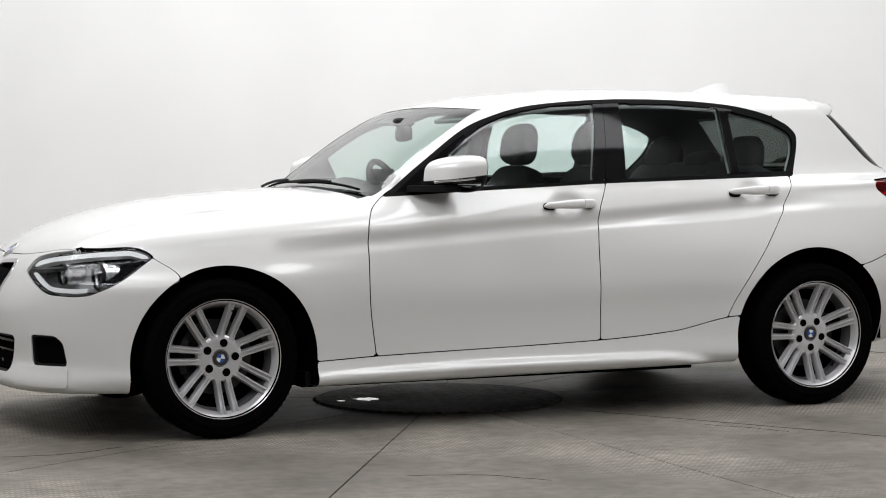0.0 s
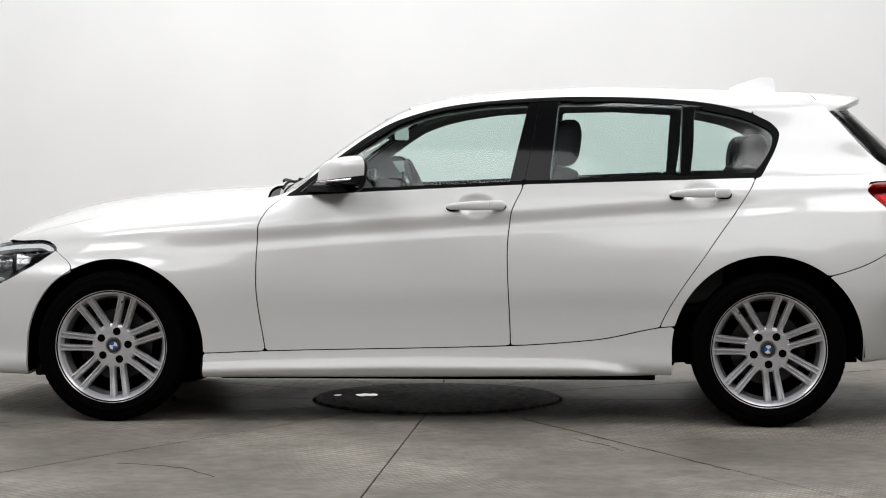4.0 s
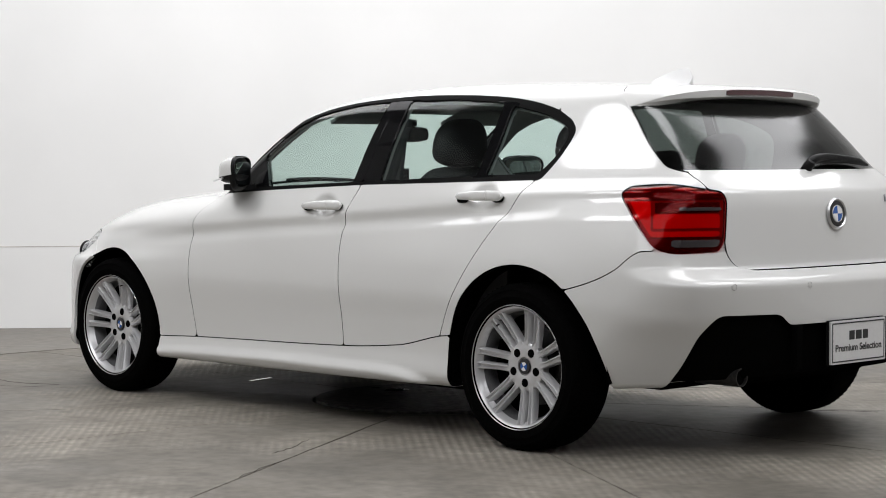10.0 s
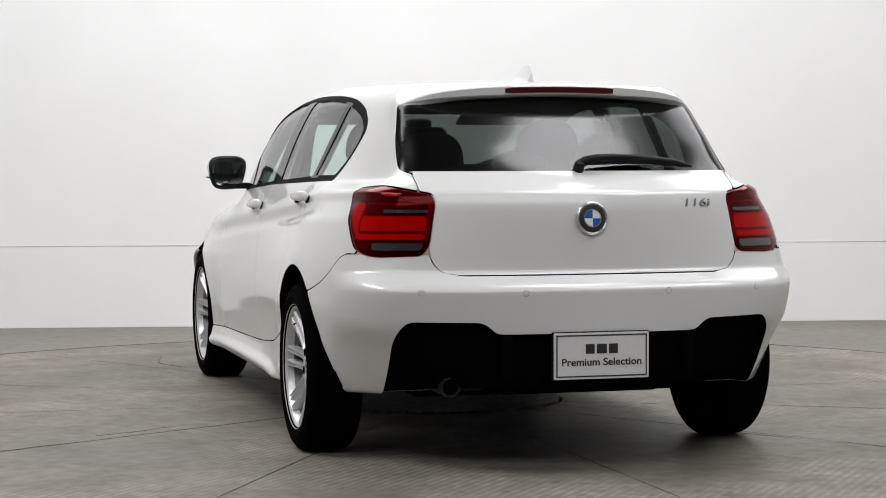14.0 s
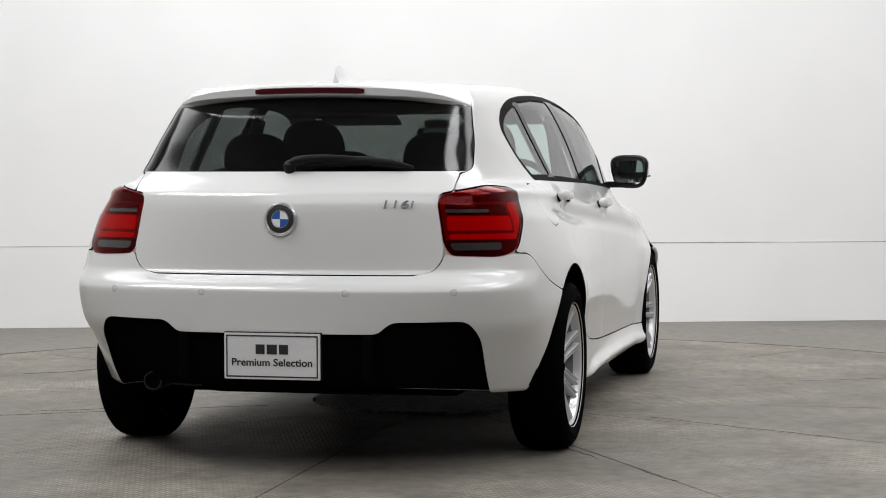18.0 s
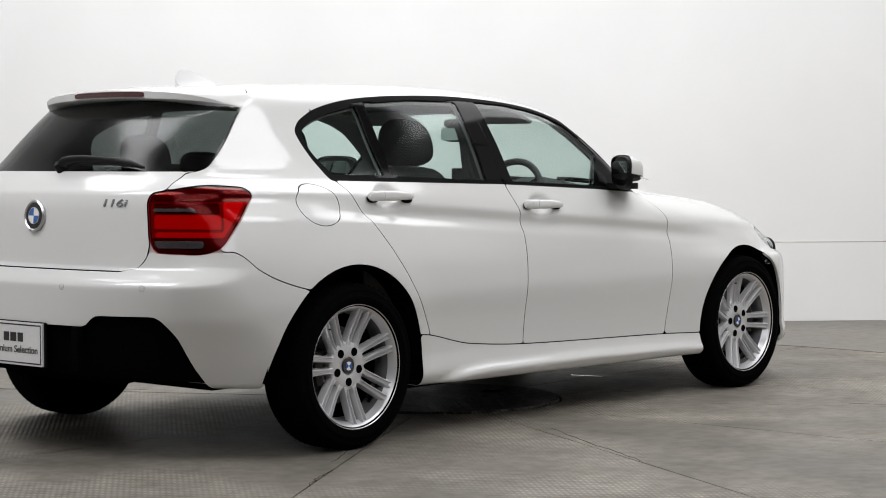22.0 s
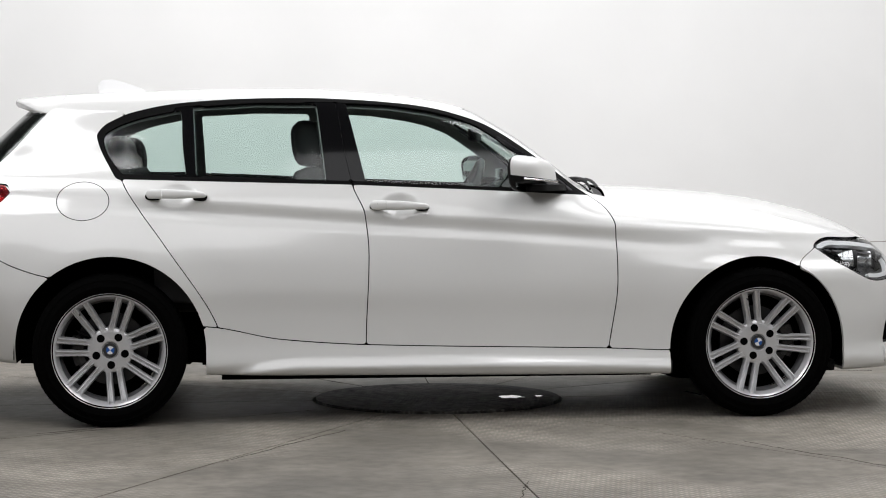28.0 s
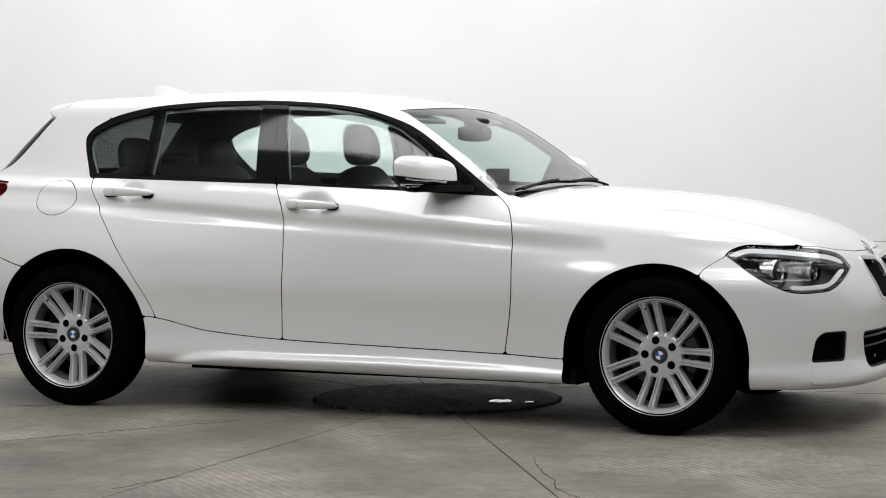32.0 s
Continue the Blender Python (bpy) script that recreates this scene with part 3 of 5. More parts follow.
# ---- shut lines, in side, plan and tail views ----
GAP = 0.0026


def slot(ax, az, r):
    """Outside an arch: positive away from the wheel opening."""
    return np.where(SZ > az, np.hypot(SX - ax, SZ - az), np.abs(SX - ax)) - r


off_arch = both(slot(*ARCH_F), slot(*ARCH_R))
off_arch = np.where(AY > 0.45, off_arch, 9.0)
win_out = spline([(0.628, 0.930), (0.452, 1.066), (0.265, 1.196), (0.125, 1.259), (-0.085, 1.309), (-0.437, 1.337), (-0.789, 1.337), (-1.072, 1.318), (-1.262, 1.280), (-1.369, 1.233)], 5) \
    + spline([(-1.398, 1.205), (-1.406, 1.176), (-1.381, 1.106), (-1.323, 1.004)], 4) + [(-1.31, 1.003), (-0.36, 0.978), (0.267, 0.950)]
in_window = np.where(AY > 0.4, within(win_out, SX, SZ), -9.0)
glass_f = within(rounded([(0.345, 1.100), (0.25, 1.170), (0.171, 1.222), (0.06, 1.264), (-0.039, 1.287), (-0.2, 1.310), (-0.378, 1.319), (-0.302, 0.990), (0.258, 0.966)], 0.012), SX, SZ)
glass_r = within(rounded([(-0.462, 0.996), (-0.498, 1.318), (-0.75, 1.320), (-1.013, 1.303), (-0.998, 1.018)], 0.012), SX, SZ)
glass_q = within(spline([(-1.036, 1.022), (-1.052, 1.15), (-1.056, 1.285)], 4)[:-1] + spline([(-1.062, 1.291), (-1.238, 1.253), (-1.345, 1.210), (-1.377, 1.173), (-1.36, 1.11), (-1.302, 1.028)], 5) + [(-1.29, 1.024)], SX, SZ)
glass_f, glass_r, glass_q = (np.where(AY > 0.4, g, -9.0) for g in (glass_f, glass_r, glass_q))
line_f = curve([0.28, 0.294, 0.583, 0.802, 0.870, 0.937, 1.0], [0.702, 0.704, 0.739, 0.733, 0.705, 0.625, 0.52])(SZ)
line_b = curve([0.2, 0.323, 0.694, 0.855, 0.975, 1.35], [-0.300, -0.305, -0.293, -0.307, -0.356, -0.425])(SZ)
line_r = curve([0.2, 0.393, 0.435, 0.736, 0.933, 1.007, 1.2], [-0.88, -0.908, -0.924, -1.122, -1.262, -1.304, -1.40])(SZ)
sill = SZ - sill_z(SX)
# bonnet edge in plan, tail gate edge seen from behind
bonnet_y = curve([0.70, 0.80, 1.0, 1.4, 1.7, 1.83, 1.90], [0.66, 0.69, 0.685, 0.655, 0.60, 0.55, 0.50])(SX)
bonnet_x = curve([0.0, 0.20, 0.36, 0.50], [2.0, 1.985, 1.945, 1.875])(AY)
screen_y = curve([0.12, 0.3, 0.5, 0.72], [0.565, 0.600, 0.640, 0.690])(SX)
screen_top = curve([0.0, 0.3, 0.6], [0.165, 0.155, 0.115])(AY)
screen_foot = curve([0.0, 0.35, 0.7], [0.715, 0.700, 0.665])(AY)
upper = SKIN_N[:, 2]
bonnet = both(bonnet_y - AY, SX - screen_foot - 0.045, bonnet_x - SX, SZ - 0.62)
cowl = both(SX - screen_foot - 0.004, screen_foot + 0.041 - SX, 0.66 - AY, SZ - 0.8)
screen = both(screen_y - AY, SX - screen_top, screen_foot - SX, SZ - 0.9)
gate_y = curve([0.66, 0.682, 0.70, 0.75, 0.80, 0.98, 1.06], [0.42, 0.46, 0.53, 0.562, 0.566, 0.585, 0.588])(SZ)
roof_end = curve([0.0, 0.3, 0.56, 0.6], [-1.475, -1.49, -1.565, -1.60])(AY)
gate_up = both(curve([1.034, 1.05, 1.07, 1.27, 1.33, 1.45], [-1.90, -1.845, -1.812, -1.622, -1.56, -1.42])(SZ) - SX, roof_end - SX, SZ - 1.036)
gate = np.maximum(both(gate_y - AY, SZ - 0.686, 1.05 - SZ, -1.6 - SX), gate_up)
screen_r = both(gate_up - 0.0015, SZ - 1.042, 1.318 - 0.05 * AY ** 2 - SZ, -1.5 - SX)
TAIL_U = -0.774 * SX - 0.633 * AY
tail_lamp = within(rounded([(0.866, 0.958, 0.02), (0.900, 0.984), (1.045, 0.995, 0.06), (1.228, 0.966, 0.02), (1.245, 0.935, 0.02), (1.240, 0.79), (1.222, 0.752, 0.03), (1.06, 0.746, 0.05), (0.985, 0.765, 0.05), (0.915, 0.868, 0.05)], 0.02), TAIL_U, SZ)
tail_lamp = np.where((SX < -1.6) & (AY > 0.3), tail_lamp, -9.0)
HEAD_U = -0.909 * SX + 0.418 * AY
head_lamp = within(rounded([(-1.662, 0.652, 0.006), (-1.628, 0.700), (-1.552, 0.720, 0.05), (-1.379, 0.739, 0.05), (-1.227, 0.746, 0.05), (-1.168, 0.729, 0.04), (-1.140, 0.709, 0.006), (-1.26, 0.612, 0.05), (-1.368, 0.567, 0.08), (-1.434, 0.560, 0.08), (-1.553, 0.568, 0.06), (-1.618, 0.612, 0.03)], 0.03), HEAD_U, SZ)
head_lamp = np.where((SX > 1.4) & (AY > 0.2), head_lamp, -9.0)
bump_f = SX - curve([0.2, 0.634, 0.712, 0.8], [1.50, 1.515, 1.606, 1.70])(SZ)
bump_f = both(bump_f, 0.74 - SZ + 0 * SX)
bump_r = both(-1.50 - SX, curve([-2.3, -1.89, -1.865, -1.80, -1.70, -1.585, -1.50], [0.757, 0.756, 0.745, 0.690, 0.643, 0.611, 0.60])(SX) - SZ)
diffuser = within(rounded([(0.0, 0.488), (0.360, 0.488, 0.02), (0.405, 0.529, 0.03), (0.660, 0.531, 0.05), (0.693, 0.47, 0.03), (0.690, 0.20), (0.0, 0.20), (-0.4, 0.20), (-0.4, 0.488)], 0.02), AY, SZ)
diffuser = np.where(SX < -1.75, diffuser, -9.0)
intake = np.where(SX > 1.6, within(rounded([(-1.622, 0.410), (-1.515, 0.410, 0.03), (-1.48, 0.385, 0.03), (-1.462, 0.292), (-1.618, 0.290)], 0.015), HEAD_U, SZ), -9.0)
mouth = np.where(SX > 1.6, within(rounded([(-0.42, 0.40), (0.42, 0.40), (0.36, 0.25), (-0.36, 0.25)], 0.03), SY, SZ), -9.0)
kidney = np.where(SX > 1.6, within(rounded([(0.025, 0.675), (0.235, 0.685, 0.04), (0.262, 0.64, 0.04), (0.23, 0.515, 0.05), (0.04, 0.505, 0.03)], 0.03), AY, SZ), -9.0)
fuel = np.where(SY < -0.4, 0.105 - np.hypot((SX + 1.453), (SZ - 0.916) * 1.36), -9.0)

roof_seam = AY - rail_y(SX) + 0.07
off_lamps = both(-tail_lamp, -head_lamp)
sides = ((1, "left"), (-1, "right"))
for sgn, _ in sides:
    half = sgn * SY
    lower = both(half - 0.3, off_arch - 0.0, off_lamps - GAP)
    fender = both(lower, SX - line_f - GAP, -bump_f - GAP, AY - bonnet_y - 0.6 * GAP, sill - GAP, -cowl - GAP, -screen - GAP, -in_window)
    fender = both(fender, SX - 0.53)
    panel("front_wing", fender, PAINT, CAR)
    panel("front_door", both(lower, line_f - SX - GAP, SX - line_b - GAP, sill - GAP, -in_window, belt_z(SX) + 0.02 - SZ), PAINT, CAR)
    panel("rear_door", both(lower, line_b - SX - GAP, SX - line_r - GAP, sill - GAP, -in_window, belt_z(SX) + 0.02 - SZ), PAINT, CAR)
    wing = both(lower, np.where(SZ > 1.0, -1.30, line_r - GAP) - SX, -bump_r - GAP, -gate - GAP, np.where(SX < -1.6, SZ - 0.6, sill - GAP), -in_window, -fuel - GAP, roof_seam)
    panel("rear_wing", wing, PAINT, CAR)
    panel("roof_rail", both(half - 0.3, SX + 1.30, SZ - belt_z(SX) - 0.02, -in_window, -screen - 0.001, roof_seam, 0.66 - SX, line_f + 0.03 - SX + np.where(SZ > 1.0, 9.0, 0.0)), PAINT, CAR)
    panel("side_skirt", both(half - 0.3, off_arch, -sill - GAP, 0.972 - SX, SX + 0.985), PAINT, CAR)
    for nm, g in (("front_window", glass_f), ("rear_window", glass_r), ("quarter_window", glass_q)):
        panel(nm, both(half - 0.3, g), WINDOW, CAR, inset=0.005, lip=0.004)
    frame_in = both(half - 0.3, in_window - 0.0005, -np.maximum(np.maximum(glass_f, glass_r), glass_q), np.abs(SX - line_b) - 0.0016)
    posts = (SX - 0.25, both(SX - line_b, 0.11 - np.abs(SX - line_b)), both(line_b - SX, 0.13 - np.abs(SX - line_b)), 0.06 - np.abs(SX + 1.03))
    for near in posts:
        panel("pillar_cover", both(frame_in, in_window - 0.0162, near), BLACK_TRIM, CAR, "gloss black pillar cover", inset=0.002)
    panel("window_seal", both(frame_in, np.maximum(0.016 - in_window, -np.maximum.reduce(posts))), RUBBER_TRIM, CAR, "satin black window seal", inset=0.000)
    lamp = panel("tail_lamp", both(half, tail_lamp - GAP), RED_LENS, CAR, "red tail lamp with light bars", inset=0.0, lip=0.004)
    panel("lamp_surround", both(half, tail_lamp + 0.030, 0.012 - tail_lamp, -1.70 - SX), PAINT, CAR, inset=0.011, lip=0)
    panel("headlamp", both(half, head_lamp - GAP), LENS, CAR, "clear headlamp with round reflectors", lip=0.004)
panel("fuel_flap", fuel - 0.7 * GAP, PAINT, CAR, "round fuel filler flap")
panel("bonnet", both(bonnet - 0.6 * GAP, -head_lamp - GAP), PAINT, CAR)
panel("cowl_panel", cowl, PLASTIC, CAR, "black cowl below the windscreen", inset=0.012)
panel("windscreen", screen - 0.001, SCREEN, CAR, inset=0.003, lip=0.004)
panel("roof", both(-screen - 0.001, -gate - GAP, -roof_seam - 0.0006, 0.3 - SX, SZ - 1.1), PAINT, CAR)
panel("tailgate", both(gate - GAP, -screen_r - 0.001, -tail_lamp - GAP), PAINT, CAR)
panel("rear_screen", screen_r, DARK_WINDOW, CAR, inset=0.004, lip=0.004)
panel("rear_bumper", both(bump_r - GAP, -diffuser, off_lamps - GAP, off_arch, -gate - GAP), PAINT, CAR, lip=0.03)
panel("diffuser", both(diffuser, off_arch), PLASTIC, CAR, "black lower bumper insert", inset=0.028)
panel("front_bumper", both(bump_f - GAP, -bonnet - GAP, off_lamps - GAP, off_arch, -intake, -mouth, -kidney), PAINT, CAR, lip=0.0125)
opening = np.maximum(np.maximum(glass_f, glass_r), np.maximum(glass_q, np.maximum(screen, screen_r)))
lamps = np.maximum(tail_lamp, head_lamp)
shell_low = both(-opening + 0.004, off_arch - 0.002, 1.0 - SZ, -lamps)
# shell is black so the shut lines look shaded
panel("inner_shell", shell_low, LINER_SHADE, CAR, "black inner body shell, coloured as shade behind the gaps", inset=0.022, lip=0)
panel("headliner", both(-opening + 0.004, SZ - 1.0), HEADLINER, CAR, "pale grey roof lining", inset=0.026, lip=0)
# ---- wheels ----
def roundel(name, r, parent, m, depth=0.006, ring=True):
    """Round enamel badge: dark ring with blue and white quarters, chrome edge."""
    b = new(name)
    b.parent = parent
    b.matrix_local = m
    tagged(b, "round blue and white enamel badge")
    part("badge_ring", lathe([(0.0, 0.0), (r * 0.86, 0.0), (r * 0.86, depth * 0.65), (r * 0.82, depth * 0.8), (r * 0.58, depth * 0.8), (0.0, depth * 0.8)], 40, "Z"), INK, b)
    for i in range(4):
        bm = bmesh.new()
        pts = [(0, 0)] + [(r * 0.50 * math.cos(math.pi / 2 * (i + j / 8)), r * 0.50 * math.sin(math.pi / 2 * (i + j / 8))) for j in range(9)]
        part("quarter", prism(pts, depth * 0.8, depth * 0.95, bm=bm), BLUE if i % 2 else WHITE, b, smooth=False)
    if ring:
        part("edge_ring", lathe([(r * 0.84, 0.0), (r, 0.0), (r * 1.02, depth * 0.6), (r * 0.92, depth * 1.15), (r * 0.84, depth * 0.7)], 48, "Z"), BADGE_SILVER, b)
        part("inner_ring", lathe([(r * 0.50, depth * 0.8), (r * 0.52, depth), (r * 0.545, depth), (r * 0.56, depth * 0.8)], 40, "Z"), BADGE_SILVER, b)
    return b


def wheel(m, name="wheel"):
    """Wheel with its axis along y, outer face towards +y, its middle plane at y = 0."""
    w = new(name)
    w.parent = CAR
    w.matrix_local = m
    tagged(w, "silver alloy wheel with seven twin spokes and a low black tyre")
    prof = [(0.222, -0.096), (0.236, -0.102), (0.262, -0.104), (0.288, -0.100), (0.303, -0.088), (0.3105, -0.070), (0.312, -0.040), (0.3125, 0.0),
            (0.312, 0.040), (0.3105, 0.070), (0.303, 0.088), (0.290, 0.099), (0.286, 0.1005), (0.284, 0.0992), (0.264, 0.1035), (0.262, 0.1050), (0.258, 0.1038), (0.240, 0.1010), (0.229, 0.0950), (0.222, 0.086)]
    part("tyre", lathe(prof, 96), TYRE, w, "black rubber tyre")
    bm = bmesh.new()
    for i in range(72):
        a = 2 * math.pi * i / 72
        for y, ln in ((-0.062, 0.034), (-0.03, 0.02), (0.03, 0.02), (0.062, 0.034)):
            box(0.0035, ln, 0.004, (0, 0, 0), m=Matrix.Rotation(-a, 4, "Y") @ Matrix.Translation((0, y, 0.3092)) @ Matrix.Rotation(radians(24), 4, "Z"), bm=bm)
    tagged(part("tread", bm, TYRE, w, smooth=False), kind="stuff")
    rim = part("rim", lathe([(0.205, 0.055), (0.2145, 0.070), (0.2180, 0.083), (0.2208, 0.0865), (0.2278, 0.0925), (0.2325, 0.0980), (0.2350, 0.0955), (0.2345, 0.088), (0.226, 0.080)], 96), ALLOY, w, "bright silver alloy rim")
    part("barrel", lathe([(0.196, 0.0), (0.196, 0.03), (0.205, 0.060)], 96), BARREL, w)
    # inner half of the barrel in black: shade painted inside the rim
    part("shaded_inner_barrel", lathe([(0.204, -0.09), (0.228, -0.098), (0.231, -0.096), (0.222, -0.085), (0.200, -0.06), (0.196, 0.0)], 96), LINER_SHADE, w)

    def face(r):
        return 0.048 + 0.034 * min(max((r - 0.06) / 0.165, 0), 1) ** 1.5

    # twin spokes, each with a groove along it, spreading from a round hub and running out over the rim
    for k in range(7):
        turn = Matrix.Rotation(-2 * math.pi * k / 7 - 0.09, 4, "Y")
        for s in (-1, 1):
            bm = bmesh.new()
            rows = []
            for i in range(11):
                t = i / 10
                r = 0.070 + 0.157 * t
                off = s * (0.0205 + 0.0072 * t)
                half = 0.0098 + 0.0022 * t + 0.006 * max(0, 1 - t * 4.5) ** 2 + 0.0022 * max(0, t * 6 - 5)
                y = face(r) + 0.006 * t - 0.004 * max(0, t * 8 - 7)
                dip = 0.0005 + 0.0120 * min(1, max(0, t * 7 - 0.7))
                cs = [(-half - 0.004, -0.030), (-half, -0.0045), (-half + 0.0022, -0.0004), (-half * 0.60, 0.0), (-half * 0.40, -dip), (half * 0.40, -dip), (half * 0.60, 0.0), (half - 0.0022, -0.0004), (half, -0.0045), (half + 0.004, -0.030)]
                rows.append([bm.verts.new(turn @ Vector((off + cx, y + cy, r))) for cx, cy in cs])
            for a, b in zip(rows, rows[1:]):
                for j in range(len(a) - 1):
                    bm.faces.new((a[j], a[j + 1], b[j + 1], b[j]))
            bm.faces.new(rows[-1])
            part("spoke", bm, ALLOY, rim)
    hub = [(0.0, 0.040), (0.034, 0.040), (0.0345, 0.049), (0.040, 0.0505), (0.072, 0.0500), (0.083, 0.0485), (0.0905, 0.044), (0.093, 0.034), (0.0935, 0.016)]
    part("hub", lathe(hub, 56), ALLOY, rim)
    for i in range(5):
        a = 2 * math.pi * i / 5
        mm = Matrix.Translation((0.0605 * math.sin(a), 0.0500, 0.0605 * math.cos(a)))
        # flat black disc on the hub paints the shade of a bolt hole
        part("bolt_hole_shade", lathe([(0.0, 0.0010), (0.0148, 0.0010), (0.0158, 0.0016), (0.0168, -0.002)], 20, m=mm), LINER_SHADE, rim, "black disc painted as a shaded wheel bolt hole", )
    roundel("centre_cap", 0.0335, w, Matrix.Translation((0, 0.047, 0)) @ Matrix.Rotation(radians(-90), 4, "X"), 0.008, ring=False)
    part("brake_disc", lathe([(0.05, -0.012), (0.072, -0.004), (0.075, -0.020), (0.148, -0.020), (0.148, -0.042), (0.07, -0.042)], 64), DISC_STEEL, w, "steel brake disc")
    # black disc added behind the spokes to stand for the dark inside
    part("wheel_back_shade", lathe([(0.0, -0.05), (0.199, -0.05)], 48), LINER_SHADE, w)
    part("valve", tube([(0.0, 0.052, 0.196), (0.0, 0.078, 0.188)], 0.0042, 8), DARK_METAL, rim, "dark tyre valve")
    for i in range(9):
        a = radians(152 + 3.2 * i)
        part("balance_weight", box(0.008, 0.020, 0.003, m=Matrix.Rotation(-a, 4, "Y") @ Matrix.Translation((0, 0.034, 0.1945))), CHROME, rim, smooth=False)
    return w


def caliper(x, y, ahead):
    arc = [radians(90 + ahead * (60 + 8 * i)) for i in range(8)]
    bm = tube([(x + 0.132 * math.cos(a), y - 0.03, 0.312 + 0.132 * math.sin(a)) for a in arc], 0.032, 8)
    part("brake_caliper", bm, DARK_METAL, CAR, "dark cast brake caliper")


spin = {(1, 0): -0.227, (1, 1): 0.275, (0, 0): 0.67, (0, 1): 0.68}
for fx, x, yc in ((1, AXLE_F, 0.742), (0, AXLE_R, 0.797)):
    for sy in (0, 1):
        m = Matrix.Translation((x, -yc if sy else yc, 0.312)) @ Matrix.Rotation(math.pi if sy else 0, 4, "Z") @ Matrix.Rotation(spin[(fx, sy)], 4, "Y")
        wheel(m)
        caliper(x, -yc + 0.02 if sy else yc - 0.0, -1 if fx else 1)

# wheel housings and floor pan
for (ax, az, r), y0 in ((ARCH_F, 0.50), (ARCH_R, 0.55)):
    for s in (1, -1):
        bm = bmesh.new()
        n = 28
        R = r + 0.006
        foot_a, foot_b = (max(0.215, float(FOOT(q)) + 0.02) for q in (ax + R, ax - R))
        ring = [(ax + R, foot_a)] + [(ax + R * math.cos(math.pi * i / n), az + R * math.sin(math.pi * i / n)) for i in range(n + 1)] + [(ax - R, foot_b)]
        edge = [min(0.846, float(side_y(np.array([px]), np.array([pz]))[0]) - 0.022 - 0.045 * min(max((px - 1.40) / 0.25, 0), 1)) for px, pz in ring]
        rows = [[bm.verts.new((px, s * min(y, e), pz)) for (px, pz), e in zip(ring, edge)] for y in (y0, 0.70, 0.846)]
        for a, b in zip(rows, rows[1:]):
            for i in range(len(ring) - 1):
                bm.faces.new((a[i], a[i + 1], b[i + 1], b[i]))
        bm.faces.new([v for v in rows[0]])
        part("wheel_housing", bm, LINER_SHADE, CAR, "black felt wheel housing")
# underbody slabs hang low to block light and deepen the shade below
bm = bmesh.new()
for x0, x1, w, z in ((-1.74, -0.90, 0.53, 0.25), (-0.90, 0.93, 0.58, 0.176), (0.93, 1.73, 0.49, 0.176), (1.73, 1.90, 0.45, 0.225)):
    box(x1 - x0, 2 * w, 0.04, ((x0 + x1) / 2, 0, z), bm=bm)
part("floor_pan", bm, LINER_SHADE, CAR, "black underbody floor pan, set low to block light beneath", smooth=False)
for s in (1, -1):
    part("axle_arm", tube([(AXLE_R + 0.3, s * 0.35, 0.23), (AXLE_R, s * 0.66, 0.26)], 0.03), PLASTIC, CAR)
    part("jacking_pad", box(0.09, 0.05, 0.03, (0.62, s * 0.74, 0.193), 0.008), PLASTIC, CAR)
    part("jacking_pad", box(0.09, 0.05, 0.03, (-0.62, s * 0.74, 0.203), 0.008), PLASTIC, CAR)
    part("mud_deflector", box(0.03, 0.10, 0.05, (1.69, s * 0.64, 0.20), 0.01), PLASTIC, CAR)
    part("mud_deflector", box(0.025, 0.14, 0.06, (0.975, s * 0.70, 0.21), 0.008), PLASTIC, CAR)
part("silencer", lathe([(0.0, -0.34), (0.09, -0.33), (0.11, -0.28), (0.11, 0.28), (0.09, 0.33), (0.0, 0.34)], 28, m=Matrix.Translation((-1.95, 0.0, 0.315)) @ Matrix.Diagonal((1.2, 1, 0.55, 1))), LINER_SHADE, CAR)
part("exhaust_pipe", lathe([(0.029, 0.0), (0.034, 0.0), (0.0345, 0.006), (0.0345, 0.20), (0.029, 0.20), (0.029, 0.0)], 36, "Z", m=Matrix.Translation((-2.085, 0.495, 0.300)) @ Matrix.Rotation(radians(90), 4, "Y")), DARK_METAL, CAR, "dark steel exhaust tail pipe")
part("exhaust_bore", lathe([(0.0, 0.012), (0.0292, 0.012), (0.0292, 0.16), (0.0, 0.16)], 24, "Z", m=Matrix.Translation((-2.085, 0.495, 0.300)) @ Matrix.Rotation(radians(90), 4, "Y")), LINER_SHADE, CAR)
part("exhaust_link", tube([(-1.93, 0.495, 0.300), (-1.9, 0.42, 0.29), (-1.85, 0.3, 0.29)], 0.028), DARK_METAL, CAR)
# ---- fittings on the skin ----
def on_skin(x, y, z):
    """The nearest place on the skin and its outward direction."""
    p = settle(np.array([[x, y, z]], float), 7)
    g = slope(p, 0.004)[0]
    return Vector(p[0]), Vector(g / np.linalg.norm(g))


def frame_on(x, y, z, up=(0, 0, 1), lift=0.0):
    """A pose on the skin: local z outwards, local y upwards."""
    p, n = on_skin(x, y, z)
    u = Vector(up)
    u = (u - u.dot(n) * n).normalized()
    m = Matrix((u.cross(n), u, n)).transposed().to_4x4()
    return Matrix.Translation(p + n * lift) @ m


